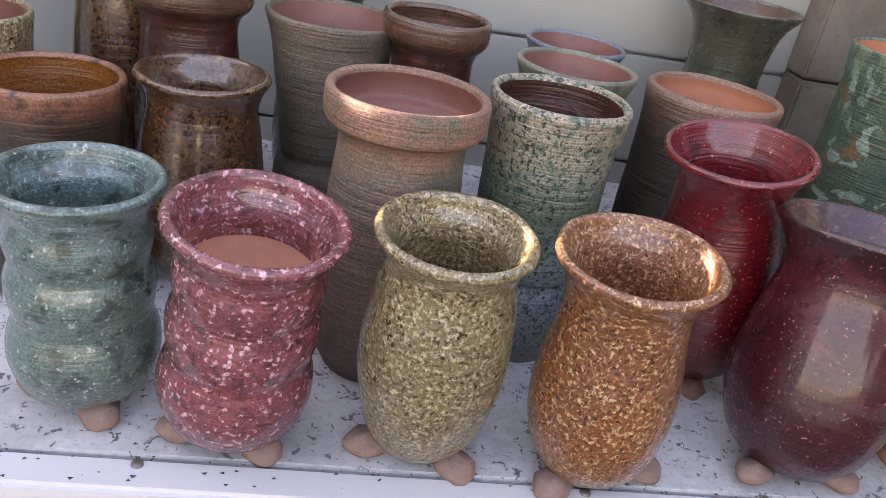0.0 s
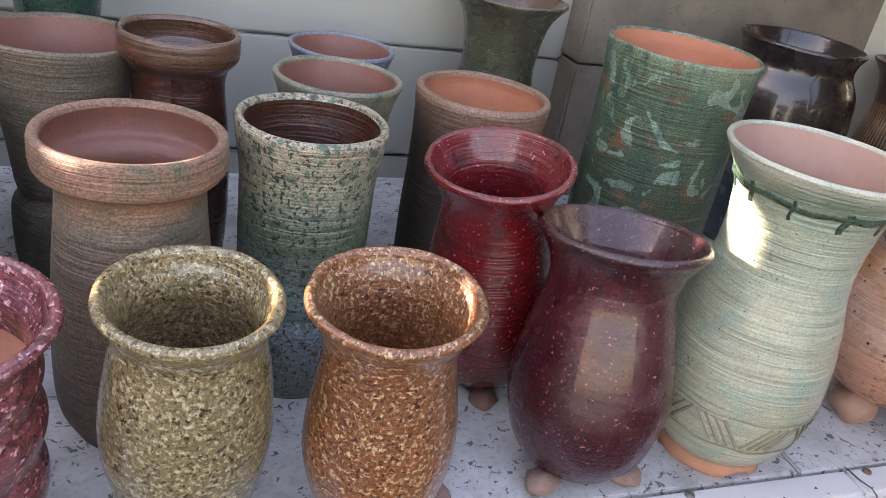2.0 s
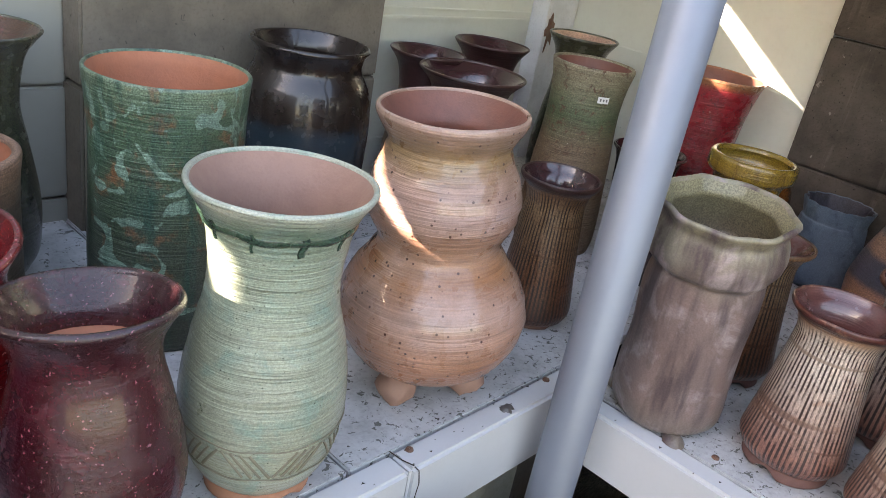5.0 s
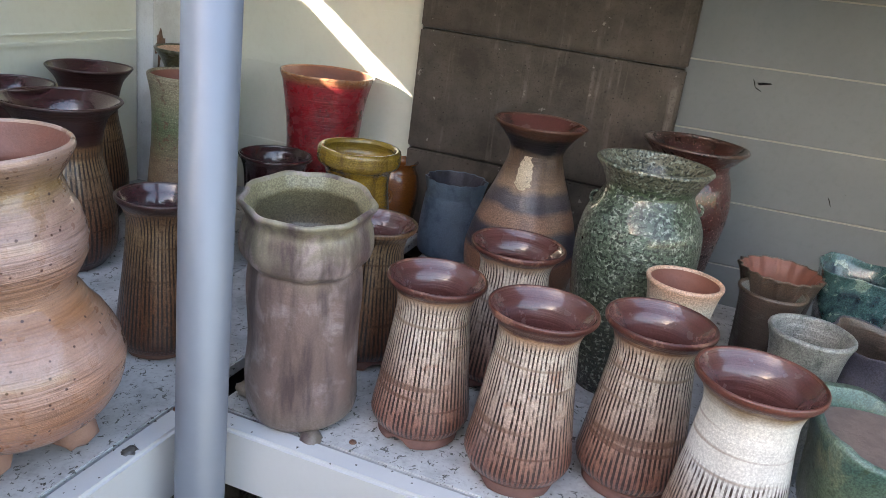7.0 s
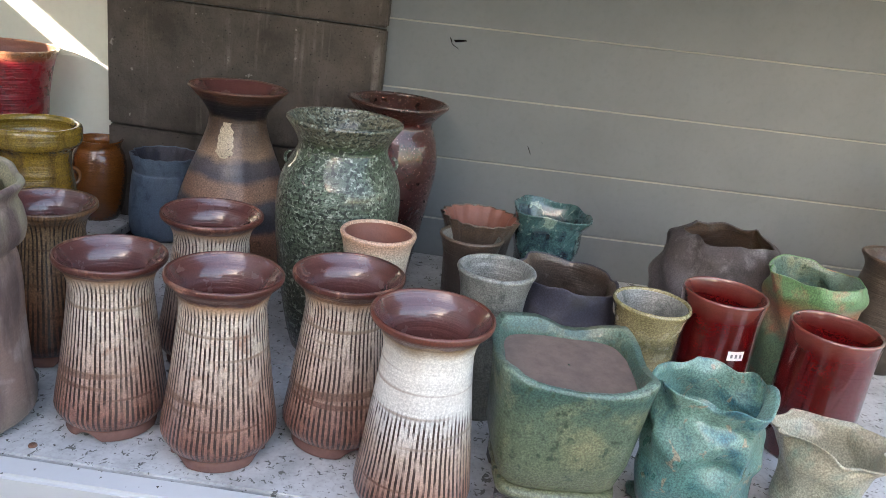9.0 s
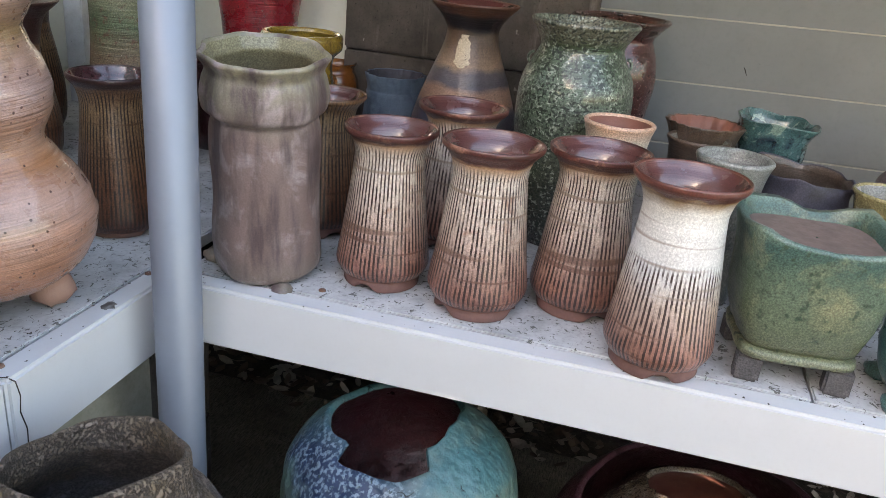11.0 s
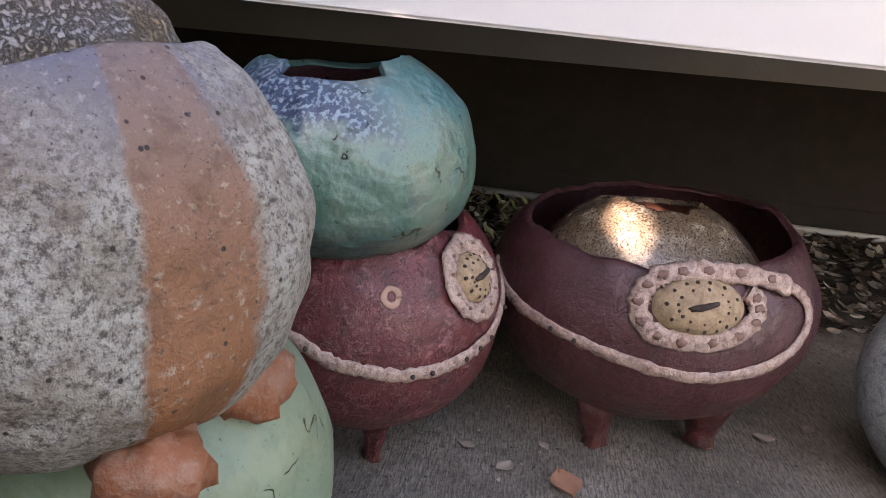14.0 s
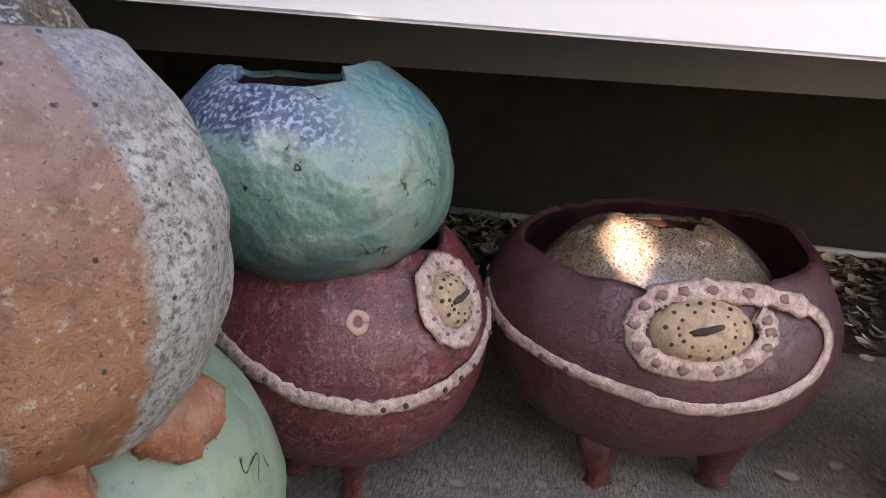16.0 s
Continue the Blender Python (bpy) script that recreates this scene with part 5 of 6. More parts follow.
def boulder_mat():
    """Pale ash crust, mauve and orange fields on one rough pot."""
    n = Nodes("ash_mauve_orange_glaze", 0.62)
    x, y, z = n.xyz()
    z = n.math("ADD", z, 0.042)
    wob = n.math("MULTIPLY", n.math("SUBTRACT", n.noise(6, 4), 0.5), 0.16)
    fray = n.math("MULTIPLY", n.math("SUBTRACT", n.noise(45, 4), 0.5), 0.10)
    mauve = n.ramp(n.math("ADD", n.math("MULTIPLY", z, 2.0), n.math("MULTIPLY", wob, 2.0)), [(0.55, (0.18, 0.14, 0.11)), (0.74, (0.175, 0.15, 0.15)), (0.86, (0.14, 0.135, 0.175)), (1.0, (0.15, 0.125, 0.12))])
    ash = n.mix(n.step(n.noise(14, 4, 0.6), 0.42, 0.62), (0.35, 0.335, 0.30), (0.25, 0.225, 0.19))
    ash = n.mix(n.step(n.noise(105, 7, 0.8), 0.40, 0.54), (0.075, 0.06, 0.05), ash)
    turn = n.math("ADD", n.math("ARCTAN2", y, x), n.math("ADD", n.math("MULTIPLY", wob, 0.4), fray))
    height = n.math("ADD", z, n.math("ADD", wob, n.math("MULTIPLY", fray, 0.8)))
    right_crust = n.math("MULTIPLY", n.step(turn, -1.90, -1.82), n.step(turn, -0.8, -1.0))
    crust_top = n.math("ADD", 0.36, n.math("MULTIPLY", right_crust, 0.06))
    crust = n.step(n.math("SUBTRACT", height, crust_top), 0.05, -0.05)
    c = n.mix(crust, mauve, ash)
    c = n.mix(n.math("MULTIPLY", n.step(n.noise(110, 4, 0.65), 0.57, 0.66), 0.7), c, (0.31, 0.295, 0.285))
    c = n.mix(n.math("MULTIPLY", n.step(n.noise(19, 4, 0.6), 0.56, 0.7), 0.6), c, (0.12, 0.085, 0.065))
    band = n.math("MULTIPLY", n.step(turn, -2.36, -2.32), n.step(turn, -1.85, -1.90))
    low = n.step(n.math("ADD", z, wob), 0.52, 0.38)
    orange = n.ramp(n.math("ADD", n.math("MULTIPLY", z, 2.4), n.math("MULTIPLY", wob, 3.0)), [(0.0, (0.16, 0.055, 0.018)), (0.3, (0.24, 0.09, 0.03)), (0.6, (0.24, 0.11, 0.058)), (1.0, (0.2, 0.125, 0.1))])
    orange = n.mix(n.step(n.noise(95, 4, 0.65), 0.58, 0.68), orange, (0.33, 0.25, 0.19))
    orange = n.mix(n.math("MULTIPLY", n.step(n.noise(26, 4, 0.65), 0.5, 0.7), 0.7), orange, (0.11, 0.05, 0.025))
    c = n.mix(n.math("MULTIPLY", band, low), c, orange)
    c = n.mix(n.step(n.noise(170, 4, 0.65), 0.62, 0.68), c, (0.055, 0.045, 0.04))
    c = n.mix(n.step(n.cells(36), 0.11, 0.07), c, (0.018, 0.014, 0.012))
    n.bump(n.noise(70, 5, 0.72), 1.0, 0.009)
    n.bump(n.noise(200, 3), 0.6, 0.002)
    n.bump(n.noise(9, 3), 0.6, 0.014)
    return n.done(c)


G_boulder = boulder_mat()


def globe(name, label, m, R, squash, open_at, torn, outer, inner, wall=0.02, seg=96, rings=54, lumps=0.012, seed=1.0, category="pot", low=-0.93, dents=0.0):
    """A hollow globe, its base at the origin. open_at: the height of the mouth, -1 to 1; torn(angle): what is added to that height."""
    thing = empty(name, label, category, m)
    base = -low * R * squash

    def shell(scale, lump):
        verts, faces = [], []
        for k in range(rings):
            for s in range(seg):
                a = math.tau * s / seg
                end = open_at + torn(a)
                t0, t1 = math.asin(low), math.asin(max(-0.9, min(0.995, end)))
                t = t0 + (t1 - t0) * k / (rings - 1)
                v = Vector((math.cos(t) * math.cos(a), math.cos(t) * math.sin(a), math.sin(t)))
                g = 1 + lump * 2.5 * noise.noise(v * 1.6 + Vector((seed, 0, 0))) + lump * noise.noise(v * 4.5 + Vector((0, seed, 0)))
                if dents:
                    g -= dents * max(0.0, noise.noise(v * 11 + Vector((seed, 2, 0))) - 0.35)
                q = v * R * scale * g
                verts.append((q.x, q.y, q.z * squash + base + (1 - scale) * R * 0.3))
        for k in range(rings - 1):
            for s in range(seg):
                t = (s + 1) % seg
                faces.append((k * seg + s, k * seg + t, (k + 1) * seg + t, (k + 1) * seg + s))
        faces.append(tuple(reversed(range(seg))))
        return verts, faces
    v1, f1 = shell(1.0, lumps)
    v2, f2 = shell(1.0 - wall / R, lumps)
    top = (rings - 1) * seg
    lipv = [v1[top + s] for s in range(seg)] + [v2[top + s] for s in range(seg)]
    n1 = len(v1)
    rim = [tuple((Vector(lipv[s]) + Vector(lipv[seg + s])) / 2 + Vector((0, 0, wall * 0.35))) for s in range(seg)]
    v1 = v1 + rim
    for s in range(seg):
        t = (s + 1) % seg
        f1.append((top + s, top + t, n1 + t, n1 + s))
    v1 = v1 + lipv[seg:]
    for s in range(seg):
        t = (s + 1) % seg
        f1.append((n1 + s, n1 + t, n1 + seg + t, n1 + seg + s))
    piece("body", v1, f1, outer, thing)
    piece("interior", v2, [tuple(reversed(f)) for f in f2], inner, thing)
    return thing


def stub_foot(thing, material, r, angle, h, w, label=""):
    """A tapering pinched foot that stands on the slab."""
    rings = [(w * 0.55, 0.0), (w * 0.66, 0.004), (w * 0.5, h * 0.2), (w * 0.62, h * 0.4), (w * 0.95, h * 0.7), (w * 1.5, h * 1.15)]

    def warp(a, rr, z, k):
        d = 1 + 0.45 * noise.noise((math.cos(a) * 1.8 + angle, math.sin(a) * 1.8, z * 24))
        return (rr * d * math.cos(a) * 1.2, rr * d * math.sin(a) * 0.8, z)
    v, f = turned(rings, 20, warp, True, True)
    piece("foot", v, f, material, thing, label, m=pose(r * math.cos(radians(angle)), r * math.sin(radians(angle)), 0, 0, 0, angle))


def on_globe(R, squash, base, az, el, out=0.0):
    """A point on a globe's wall, by degrees."""
    a, e = radians(az), radians(el)
    return Vector((math.cos(e) * math.cos(a) * (R + out), math.cos(e) * math.sin(a) * (R + out), math.sin(e) * (R + out) * squash + base))


def strip(name, points, normals, width, thick, material, parent, label="", seed=0.0):
    """A flattened clay coil laid along points."""
    verts, faces = [], []
    count = len(points)
    for k, (p, nrm) in enumerate(zip(points, normals)):
        d = (points[min(k + 1, count - 1)] - points[max(k - 1, 0)]).normalized()
        side = nrm.cross(d).normalized()
        w = width * (1 + 0.28 * noise.noise((k * 0.45 + seed, seed, 0)) + 0.22 * noise.noise((k * 1.7 + seed, 3, 0)))
        for q in range(8):
            b = math.tau * q / 8
            off = width * 0.10 * noise.noise((k * 0.9, seed, 7))
            rag = 1 + 0.3 * noise.noise((k * 1.3, q * 1.9, seed))
            verts.append(tuple(p + side * (w / 2 * math.cos(b) * rag + off) + nrm * (thick * math.sin(b) * (0.75 + 0.5 * noise.noise((k * 0.8, q, seed + 4)) * (1 if math.sin(b) > 0 else 0)))))
    for k in range(count - 1):
        for q in range(8):
            r = (q + 1) % 8
            faces.append((k * 8 + q, k * 8 + r, (k + 1) * 8 + r, (k + 1) * 8 + q))
    faces.append(tuple(range(8)))
    faces.append(tuple((count - 1) * 8 + 7 - q for q in range(8)))
    return piece(name, verts, faces, material, parent, label)


def medallion(thing, R, squash, base, az, el, size, stretch=1.0, ring=True):
    """A pitted boss ringed by a clay coil, on a globe's wall. Dark beads paint the shade of its hollows."""
    c = on_globe(R, squash, base, az, el, 0.0)
    nrm = Vector((c.x, c.y, (c.z - base) / squash ** 2)).normalized()
    east = Vector((0, 0, 1)).cross(nrm).normalized()
    up = nrm.cross(east)
    verts, faces = [], []
    for k in range(6):
        for s in range(28):
            a = math.tau * s / 28
            rr = size * 0.62 * (k + 0.02) / 5
            bulge = 0.020 * (1 - (k / 5) ** 2) * (size / 0.08) + 0.004 + 0.0025 * noise.noise((k * 2.1 + az, s * 0.9, 0))
            if k == 5:
                bulge = -0.012
            verts.append(tuple(c + east * (rr * 1.18 * stretch * math.cos(a)) + up * (rr * math.sin(a)) + nrm * bulge))
    for k in range(5):
        for s in range(28):
            t = (s + 1) % 28
            faces.append((k * 28 + s, k * 28 + t, (k + 1) * 28 + t, (k + 1) * 28 + s))
    boss = piece("medallion", verts, faces, sand, thing, "sand-coloured pitted clay medallion")
    for k in range(26):
        a = math.tau * k / 26 + 0.2 * math.sin(k * 2.7)
        rr = size * (0.47 if k % 2 else 0.33)
        p = c + east * (rr * 1.18 * stretch * math.cos(a)) + up * (rr * math.sin(a)) + nrm * (0.0105 * (size / 0.08) + (0.0045 if k % 2 == 0 else -0.001))
        v, f = blob(size * 0.052, (1, 1, 1), 8)
        piece("pit", v, f, pit, boss, m=Matrix.Translation(p))
    v, f = blob(size * 0.07, (4.6, 1.0, 0.9), 10, 0.5, 2)
    turn = Matrix((east, up, nrm)).transposed().to_4x4()
    piece("slot", v, f, pit, boss, m=Matrix.Translation(c + nrm * (0.0225 * size / 0.08)) @ turn @ pose(0, 0, 0, 0, 0, 14))
    if not ring:
        return
    pts, nor = [], []
    for k in range(41):
        a = math.tau * k / 40
        p = c + east * (size * 0.86 * 1.15 * stretch * math.cos(a)) + up * (size * 0.82 * math.sin(a))
        rad = Vector((p.x, p.y, (p.z - base) / squash))
        rad = rad.normalized() * R
        pts.append(Vector((rad.x, rad.y, rad.z * squash + base)) + nrm * 0.004)
        nor.append(nrm)
    coil = strip("coil", pts, nor, size * 0.46, 0.009, bone, thing, "pale pink dimpled clay coil", az)
    for k in range(11):
        a = math.tau * k / 11
        p = c + east * (size * 0.86 * 1.15 * stretch * math.cos(a)) + up * (size * 0.82 * math.sin(a))
        rad = Vector((p.x, p.y, (p.z - base) / squash)).normalized() * R
        v, f = blob(size * 0.065, (1, 1, 0.5), 8, 0.5, k)
        piece("dimple", v, f, dark_clay, coil, m=Matrix.Translation(Vector((rad.x, rad.y, rad.z * squash + base)) + nrm * 0.0095))


def belt(thing, R, squash, base, el, dip, az0, az1, seed):
    """A pale coil that runs round a globe, sagging by dip degrees in the middle. Dark beads paint the shade in its
    punched holes.
    """
    pts, nor = [], []
    for k in range(90):
        u = k / 89
        p = on_globe(R, squash, base, az0 + (az1 - az0) * u, el - dip * math.sin(math.pi * u) + 1.6 * noise.noise((u * 12 + seed, 0, 0)), 0.003)
        pts.append(p)
        nor.append(Vector((p.x, p.y, (p.z - base) / squash)).normalized())
    coil = strip("belt_coil", pts, nor, 0.028, 0.007, bone, thing, "pale dimpled clay coil", seed)
    for k in range(4, 88, 5):
        if noise.noise((k * 0.7 + seed, 1, 0)) > -0.15:
            v, f = blob(0.0045, (1, 1, 1), 8)
            piece("punched_hole", v, f, pit, coil, m=Matrix.Translation(pts[k] + nor[k] * 0.0068))


def gentle(amount, seed):
    return lambda a: amount * noise.noise((math.cos(a) * 1.4 + seed, math.sin(a) * 1.4, seed)) + 0.022 * noise.noise((math.cos(a) * 8, math.sin(a) * 8, seed)) + 0.016 * noise.noise((math.cos(a) * 22, math.sin(a) * 22, seed))


def broken_mouth(a):
    """The square notches of the green globe's mouth."""
    d = (a - radians(180) + math.pi) % math.tau - math.pi
    v = 0.02 * noise.noise((math.cos(a) * 3, math.sin(a) * 3, 5)) + 0.07 * math.cos(d)
    v += 0.17 * max(0.0, math.cos(a - radians(282)))
    if abs(d) < radians(35):
        v -= 0.11
    return v


# red bowl with the green globe on it
bowl_c = (2.058, 1.027)
wine = globe("footed_bowl", "wine-red footed clay bowl with medallion, carrying a globe", pose(*bowl_c, 0.09, 0, 0, 0), 0.26, 0.95, 0.72, gentle(0.10, 2.0), G_wine, G_maroon, seed=4.0, category="bowl", low=-0.9)
wb = 0.9 * 0.26 * 0.95
medallion(wine, 0.26, 0.95, wb, 241, 27, 0.078, 0.8)
belt(wine, 0.26, 0.95, wb, 14, 21, 140, 278, 1.0)
pts = []
for k in range(17):
    a = math.tau * k / 16
    pts.append(on_globe(0.26, 0.95, wb, 199 + 3.0 * math.cos(a), 24 + 3.2 * math.sin(a), 0.001))
strip("rosette", pts, [Vector((p.x, p.y, p.z - wb)).normalized() for p in pts], 0.012, 0.002, pink_clay, wine, "small pinkish clay rosette")
for ang in (215, 330, 95):
    stub_foot(wine, G_wine, 0.075, ang, 0.11, 0.034)
for ob in wine.children:
    if ob.name.startswith("foot"):
        ob.matrix_basis = Matrix.Translation((0, 0, -0.09)) @ ob.matrix_basis
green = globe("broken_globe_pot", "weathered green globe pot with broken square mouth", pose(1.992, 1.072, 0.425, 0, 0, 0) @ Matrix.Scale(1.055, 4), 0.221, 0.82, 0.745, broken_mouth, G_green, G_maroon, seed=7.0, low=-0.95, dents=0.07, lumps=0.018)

def dipped(a):
    """The maroon bowl's rim: lower towards the walker, ragged."""
    return -0.13 * max(0.0, math.cos(a - radians(180))) + gentle(0.06, 8.0)(a)


# maroon bowl with the bronze globe in it
maroon = globe("footed_bowl", "maroon footed clay bowl with medallion and pale coil", pose(2.299, 0.435, 0.084, -4, 0, 0) @ Matrix.Scale(1.047, 4), 0.325, 0.78, 0.62, dipped, G_maroon, G_maroon, seed=2.0, category="bowl", low=-0.92)
mb = 0.92 * 0.325 * 0.78
medallion(maroon, 0.325, 0.78, mb, 186, 18, 0.086, 1.25, ring=False)
# one long coil: the belt, which turns back on itself and winds about the medallion
WIND = [(100, 13), (106, 10), (126, 3.5), (148, -1), (166, -5.5), (187, -10), (208, -8), (222, -2), (229, 8), (225, 19), (211, 27), (193, 31), (180, 30.5), (171, 27), (167, 18), (171, 8.5), (181, 5), (194, 6), (203, 12), (205, 19), (202, 23)]
pts, nor = [], []
for k in range(150):
    u = k / 149 * (len(WIND) - 1)
    i = min(int(u), len(WIND) - 2)
    q = [WIND[max(0, min(len(WIND) - 1, i + j))] for j in (-1, 0, 1, 2)]
    t = u - i
    az, el = [0.5 * (2 * b + (c - a) * t + (2 * a - 5 * b + 4 * c - d) * t * t + (3 * b - a - 3 * c + d) * t ** 3) for a, b, c, d in zip(*q)]
    p = on_globe(0.325, 0.78, mb, az, el, 0.004)
    pts.append(p)
    nor.append(Vector((p.x, p.y, (p.z - mb) / 0.78)).normalized())
coil = strip("coil", pts[:76], nor[:76], 0.025, 0.007, bone, maroon, "pale dimpled clay coil", 3.0)
for k in (4, 8, 11, 14, 20, 23):
    # dark bead painted as the shade of a punched hole
    v, f = blob(0.0046, (1, 1, 1), 8)
    piece("punched_hole", v, f, pit, coil, m=Matrix.Translation(pts[k] + nor[k] * 0.0066))
coil = strip("coil", pts[70:], nor[70:], 0.037, 0.009, bone, maroon, "broad pink-white clay coil with thumb dimples", 8.0)
for k in range(74, 146, 5):
    # flat dark beads give the thumb dimples their shade by colour
    v, f = blob(0.0085, (1.2, 0.9, 0.4), 10, 0.6, k)
    turn = nor[k].to_track_quat("Z", "Y").to_matrix().to_4x4()
    piece("dimple", v, f, dark_clay, coil, m=Matrix.Translation(pts[k] + nor[k] * 0.0055) @ turn)
chip = [on_globe(0.325, 0.78, mb, a, e, 0.001) for a, e in ((168, -17), (171, -20), (174, -21), (177, -18), (179, -14))]
strip("glaze_chip", chip, [Vector((p.x, p.y, 0)).normalized() for p in chip], 0.007, 0.0015, bone, maroon, "pale chip in the glaze")
for ang in (142, 238, 20):
    stub_foot(maroon, G_maroon, 0.15, ang, 0.11, 0.042)
for ob in maroon.children:
    if ob.name.startswith("foot"):
        ob.matrix_basis = Matrix.Translation((0, 0, -0.08)) @ ob.matrix_basis
globe("globe_pot", "glossy bronze speckled globe pot sitting in a bowl", pose(2.308, 0.461, 0.125), 0.245, 0.87, 0.91, lambda a: -0.16 * max(0.0, math.cos(a - radians(15))) + 0.05 * noise.noise((math.cos(a) * 2, math.sin(a) * 2, 5)) + 0.02 * noise.noise((math.cos(a) * 9, math.sin(a) * 9, 2)), G_bronze, inside_clay, seed=9.0, low=-0.93)

# the stack by the pole
mint = globe("pot", "mint-green slip pot under a boulder-like pot", pose(1.554, 1.225, 0.0) @ Matrix.Scale(1.02, 4), 0.245, 1.0, 0.80, gentle(0.12, 3.0), G_mint, G_mint, seed=5.0, low=-0.95)


def slanted(a):
    return 0.2 * math.cos(a - radians(255)) + 0.06 * noise.noise((math.cos(a) * 2, math.sin(a) * 2, 3))


boulder = globe("boulder_pot", "large ash, mauve and orange boulder-like pot on feet", pose(1.41, 1.253, 0.427, 0, 0, 0), 0.26, 0.98, 0.62, slanted, G_boulder, G_ochre, seed=11.0, low=-0.72, lumps=0.03)
for ang in (233, 291, 80):
    v, f = blob(0.052, (1.2, 1.1, 0.95), 28, rough=0.4, seed=ang)
    piece("foot", v, f, crusty, boulder, "rough orange clay foot", m=pose(0.19 * math.cos(radians(ang)), 0.19 * math.sin(radians(ang)), 0.0, 0, 0, ang))


pot("necked_pot", "bark-brown and blue crawled-glaze pot nested in another", 1.460, 1.324, 0.925, 0.122, [(0.7, 0), (1.15, 0.15), (1.52, 0.38), (1.63, 0.57), (1.48, 0.74), (1.14, 0.86), (1.0, 0.92), (1.0, 1)], G_ochre, G_ochre, base=0.482, wobble=0.025, crumple=0.10, lean=(-7, 8), lip=0.12, rings=60, seg=80, bowl=0.3)
pot("planter", "round green-rimmed planter under the shelf", 1.482, 1.935, 0.38, 0.17, FLOWER, G_mint, G_charcoal, base=0.0, lip=0.12, bowl=0.7, category="planter")
globe("globe_pot", "frosted blue-grey globe pot on the slab", pose(2.169, -0.238, 0.0), 0.25, 1.0, 0.85, gentle(0.05, 6.0), G_frost, G_charcoal, seed=3.0)

# square planter on legs
square = empty("square_planter", "square jade-green planter on short legs with soil-brown inside", "planter", pose(2.134, 0.435, SHELF, 0, 0, 3) @ Matrix.Diagonal((1.1, 1.1, 1.02, 1)))


def square_ring(w, z, n=10, bulge=0.0, rise=0.0, seed=0.0):
    pts = []
    for side in range(4):
        for k in range(n):
            u = k / n * 2 - 1
            x, y = (u, -1) if side == 0 else (1, u) if side == 1 else (-u, 1) if side == 2 else (-1, -u)
            rad = (abs(x) ** 5 + abs(y) ** 5) ** 0.2
            p = Vector((x / rad * w, y / rad * w, z))
            p.x *= 1 + bulge * (1 - abs(u)) + 0.05 * noise.noise((x * 2 + seed, y * 2, z * 9))
            p.y *= 1 + bulge * (1 - abs(u)) + 0.05 * noise.noise((x * 2, y * 2 + seed, z * 9 + 4))
            p.z += rise * (0.012 * noise.noise((x * 1.5, y * 1.5, seed)) - 0.018 * (1 - abs(u)))
            pts.append(tuple(p))
    return pts


def square_shell(levels, cap=None):
    verts, faces = [], []
    for w, z, bulge, rise in levels:
        verts += square_ring(w, z, 10, bulge, rise, 2.0)
    for k in range(len(levels) - 1):
        for s in range(40):
            t = (s + 1) % 40
            faces.append((k * 40 + s, k * 40 + t, (k + 1) * 40 + t, (k + 1) * 40 + s))
    if cap == "first":
        faces.append(tuple(reversed(range(40))))
    if cap == "last":
        faces.append(tuple((len(levels) - 1) * 40 + s for s in range(40)))
    return verts, faces


v, f = square_shell([(0.078, 0.062, 0, 0), (0.088, 0.075, 0.03, 0), (0.098, 0.12, 0.06, 0), (0.102, 0.17, 0.05, 0), (0.106, 0.22, 0.02, 0.3), (0.113, 0.262, 0, 1), (0.112, 0.27, 0, 1), (0.102, 0.268, 0, 1)], "first")
piece("body", v, f, G_jade, square)
v, f = square_shell([(0.102, 0.268, 0, 1), (0.095, 0.255, 0, 0.8), (0.092, 0.235, 0, 0.2)])
piece("interior", v, f, G_jade, square)
v, f = square_shell([(0.093, 0.236, 0, 0), (0.05, 0.238, 0, 0), (0.002, 0.237, 0, 0)])
piece("inner_floor", v, f, plain("grey_brown_clay", (0.19, 0.135, 0.11), 0.75, 25, 0.6, 0.5, 160, dirt=(0.09, 0.065, 0.055)), square, "bare brown clay inside")
v, f = square_shell([(0.080, 0.046, 0, 0), (0.090, 0.048, 0, 0), (0.092, 0.055, 0, 0), (0.089, 0.062, 0, 0), (0.07, 0.064, 0, 0)], "first")
piece("base_plate", v, f, G_jade, square)
for sx in (-1, 1):
    for sy in (-1, 1):
        bm = box_bm((-0.016, -0.02, 0), (0.016, 0.02, 0.047), 0.004)
        leg = part("leg", bm, G_slate, square, "dark grey clay leg")
        leg.matrix_basis = pose(sx * 0.066, sy * 0.066, 0, 0, 0, 8 * sx)

# ---- litter ----
random.seed(5)
verts, faces = [], []
for k in range(4200):
    w = 1.02 + 1.27 * (random.random() ** 0.8)
    u = random.uniform(-3.2, 0.9)
    p = Vector(right(u, w, 0.0))
    L = random.uniform(0.012, 0.040)
    B = L * random.uniform(0.35, 0.6)
    m = Matrix.Translation(p + Vector((0, 0, random.uniform(-0.004, 0.014)))) @ Euler((random.uniform(-0.5, 0.5), random.uniform(-0.5, 0.5), random.uniform(0, 6.3))).to_matrix().to_4x4()
    c = random.uniform(0.1, 0.5) * L
    pts = [(-L, 0, c * 0.6), (-L * 0.4, -B, c * 0.4), (L * 0.4, -B, c * 0.3), (L, 0, c * 0.7), (L * 0.4, B, c * 0.45), (-L * 0.4, B, c * 0.35), (0, 0, 0)]
    i = len(verts)
    verts += [tuple(m @ Vector(q)) for q in pts]
    faces += [(i + 6, i + s, i + (s + 1) % 6) for s in range(6)]
litter = piece("leaf_litter", verts, faces, leaf_brown, None, "dry brown fallen leaves on dark soil", False)
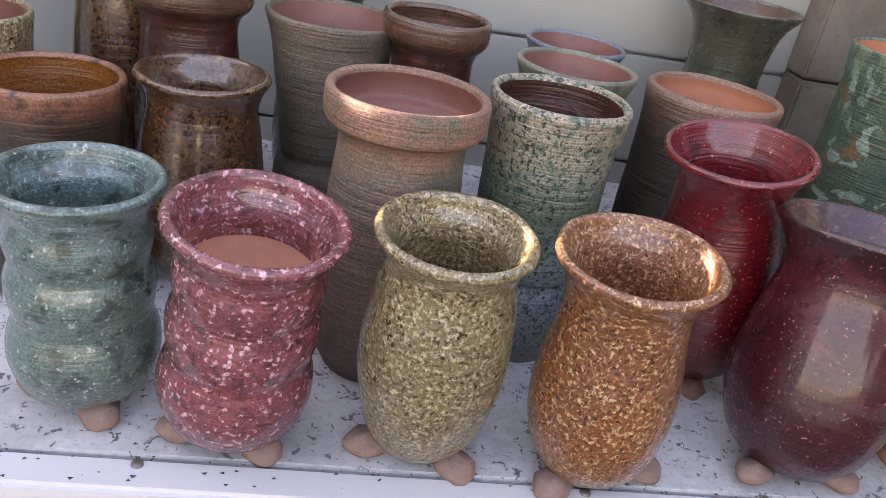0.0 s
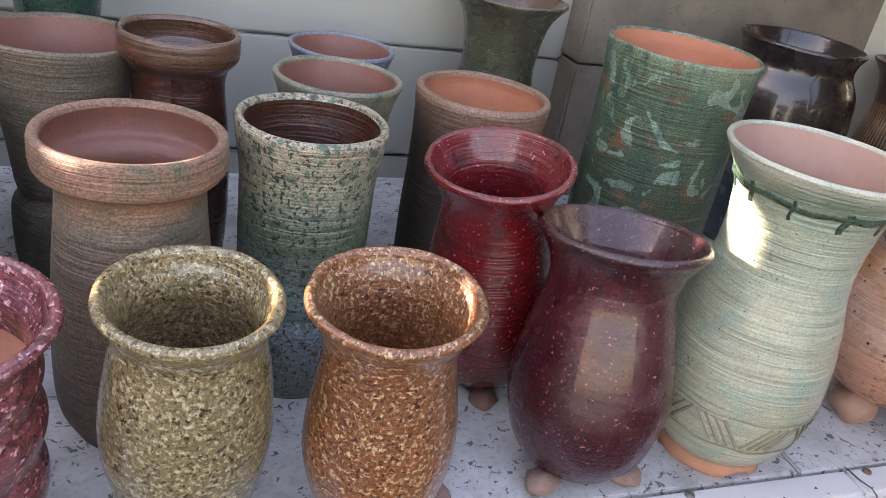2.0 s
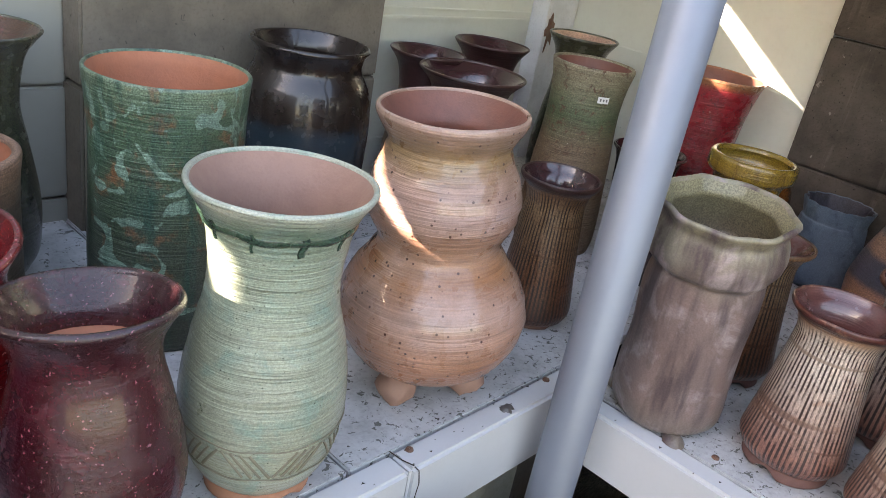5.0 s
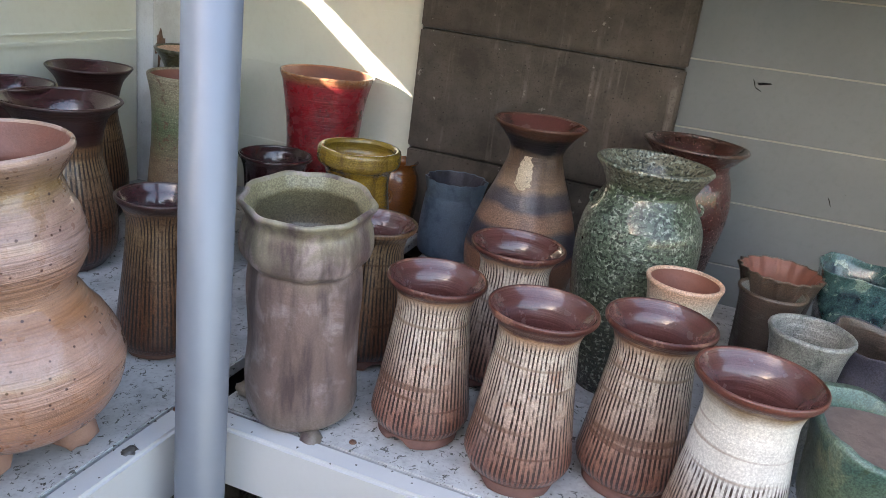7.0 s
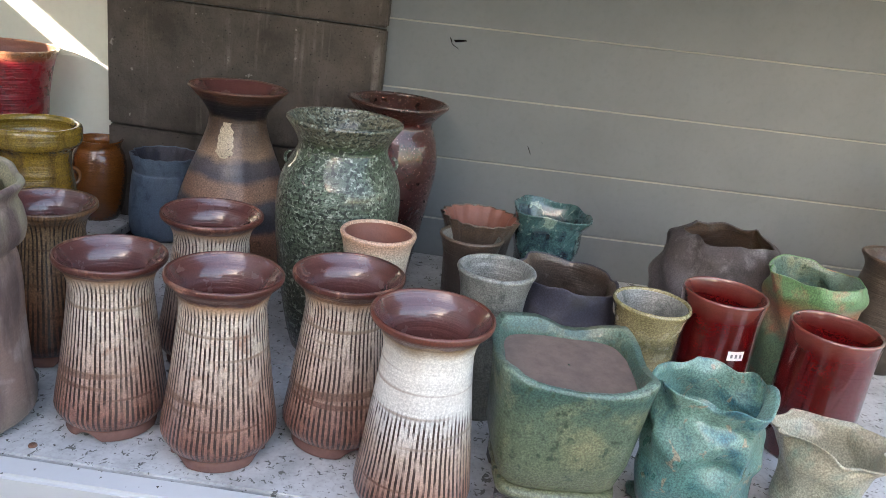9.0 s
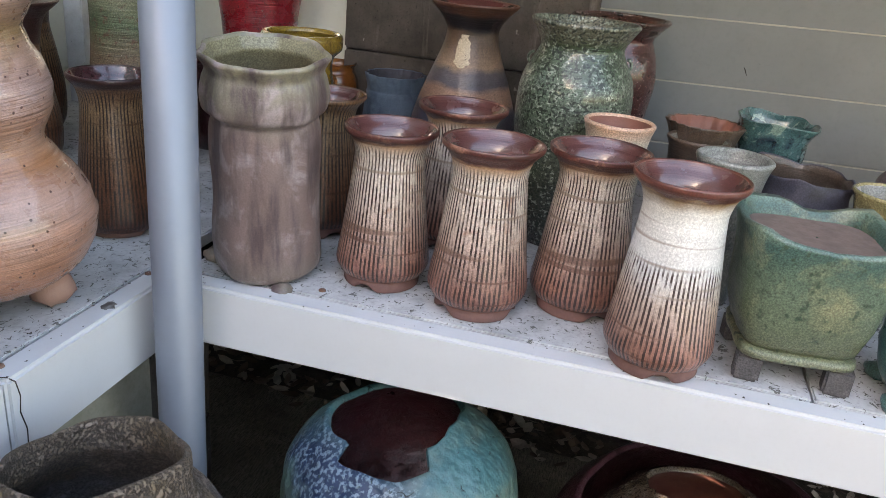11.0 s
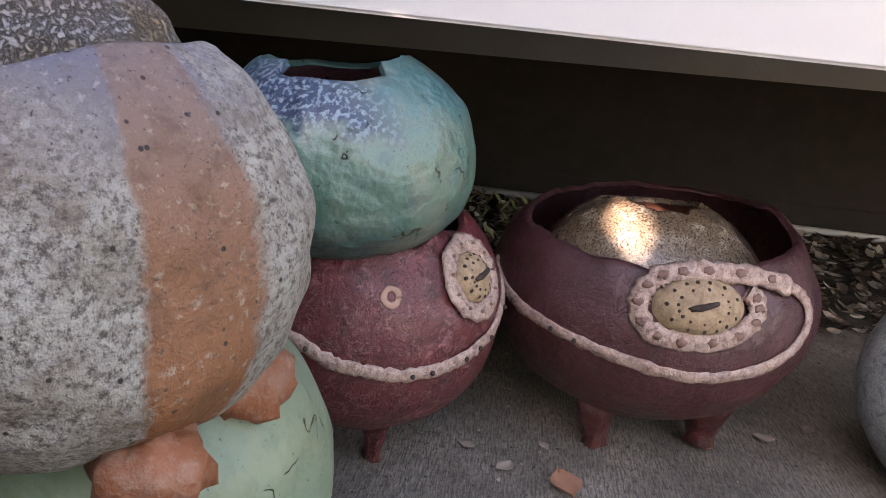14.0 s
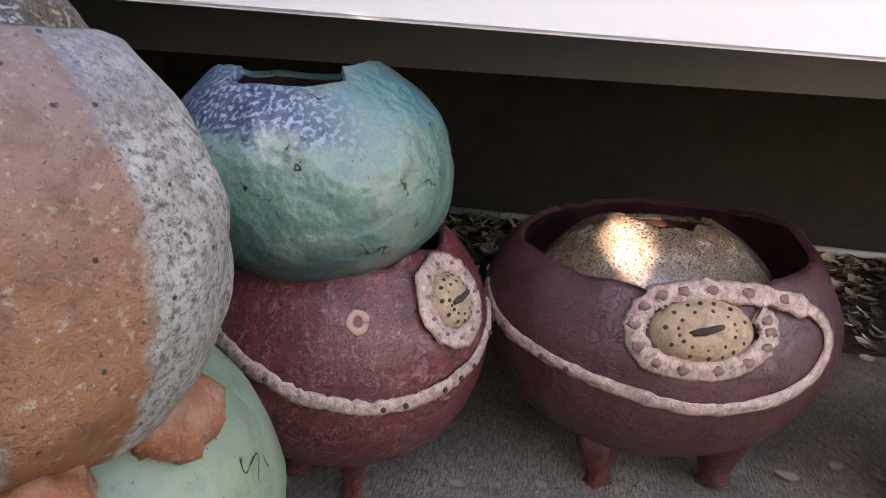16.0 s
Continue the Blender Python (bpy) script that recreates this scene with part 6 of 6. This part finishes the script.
tagged(litter, "", "leaf litter", "", "stuff")
verts, faces = [], []
for k in range(260):
    p = Vector(right(random.uniform(-1.2, 0.6), random.uniform(1.5, 2.26), -0.005))
    h, a = random.uniform(0.03, 0.09), random.uniform(0, 6.3)
    s = Vector((math.cos(a), math.sin(a), 0))
    i = len(verts)
    verts += [tuple(p), tuple(p + s.cross(Vector((0, 0, 1))) * 0.003), tuple(p + s * h * 0.35 + Vector((0, 0, h * 0.7))), tuple(p + s * h * 0.8 + Vector((0, 0, h)))]
    faces += [(i, i + 1, i + 2), (i, i + 2, i + 3)]
tagged(piece("grass", verts, faces, leaf_green, None, "thin grass blades among fallen leaves", False), "", "grass", "", "stuff")


def dry_leaf(label, x, y, size, turn, material):
    """One curled leaf with a midrib, lying on the slab."""
    verts, faces = [], []
    for k in range(9):
        u = k / 8
        w = size * 0.38 * math.sin(math.pi * min(1.0, u * 1.05 + 0.02)) ** 0.8
        for q in (-1, -0.5, 0, 0.5, 1):
            verts.append((size * (u - 0.5), q * w, 0.002 + abs(q) ** 1.6 * size * 0.14 + 0.10 * size * (u - 0.5) ** 2 + 0.004 * noise.noise((u * 4 + x * 9, q * 2, y * 7)) + 0.003))
    for k in range(8):
        for q in range(4):
            a = k * 5 + q
            faces.append((a, a + 1, a + 6, a + 5))
    ob = piece("fallen_leaf", verts, faces, material, None, label, True, pose(x, y, 0, 0, 0, turn))
    mod = ob.modifiers.new("thick", "SOLIDIFY")
    mod.thickness = 0.0012
    return tagged(ob, "", "leaf", "leaves on the slab")


for x, y, size, turn, red in ((1.99, 0.60, 0.085, 20, True), (2.02, 0.72, 0.045, 130, False), (2.08, 0.80, 0.035, 75, False), (1.80, 0.88, 0.03, 220, False), (2.35, 0.02, 0.045, 140, False), (2.28, 0.14, 0.05, 70, False), (2.33, -0.06, 0.04, 200, False), (2.12, 0.64, 0.03, 40, False),
                              (2.42, 0.86, 0.04, 10, False), (1.86, 0.76, 0.03, 160, False), (2.21, 0.28, 0.03, 300, True)):
    dry_leaf("curled reddish dry leaf on grey concrete" if red else "curled brown dry leaf on grey concrete", x, y, size, turn, leaf_red if red else leaf_brown)
verts, faces = [], []
for k in range(520):
    x, y = random.uniform(1.5, 2.75), random.uniform(-0.5, 1.5)
    s = random.uniform(0.001, 0.005) * (1.8 if k % 9 == 0 else 1)
    i = len(verts)
    a = random.uniform(0, 6.3)
    for q in range(3):
        verts.append((x + s * math.cos(a + q * 2.1), y + s * math.sin(a + q * 2.1) * 0.7, 0.0005))
    verts.append((x + s * 0.1, y, s * 0.7))
    faces += [(i, i + 1, i + 3), (i + 1, i + 2, i + 3), (i + 2, i, i + 3)]
tagged(piece("grit", verts, faces, leaf_brown, None, "grit and leaf crumbs on the slab", False), "", "grit", "", "stuff")
verts, faces = [], []
for k in range(620):
    if k < 330:
        x, y = random.uniform(-0.2, 2.1), random.choice((random.uniform(1.565, 1.66), random.uniform(1.565, 2.3)))
        p = Vector((x, y, SHELF))
    else:
        p = Vector(right(random.uniform(-1.6, 0.02), random.uniform(0.004, 0.3), SHELF))
    s = random.uniform(0.0008, 0.0032)
    i = len(verts)
    a = random.uniform(0, 6.3)
    for q in range(3):
        verts.append((p.x + s * math.cos(a + q * 2.1) * 1.5, p.y + s * math.sin(a + q * 2.1), p.z + 0.0004))
    verts.append((p.x, p.y, p.z + s * 0.5))
    faces += [(i, i + 1, i + 3), (i + 1, i + 2, i + 3), (i + 2, i, i + 3)]
tagged(piece("crumbs", verts, faces, soil, None, "dark crumbs of dirt on the white shelves", False), "", "dirt", "", "stuff")

pts = [(1.575, 1.612, SHELF + 0.0008), (1.578, 1.585, SHELF + 0.0008), (1.585, 1.566, SHELF + 0.0006), (1.590, 1.5572, 0.958), (1.596, 1.5572, 0.93), (1.592, 1.5572, 0.905), (1.601, 1.5572, 0.87), (1.598, 1.5572, 0.824)]
way = [Vector((0, 0, 1))] * 3 + [Vector((0, -1, 0))] * 5
strip("paint_crack", [Vector(p) for p in pts], way, 0.0026, 0.0005, pit, bpy.data.objects["shelf_north"], "dark hairline crack across the beam joint")
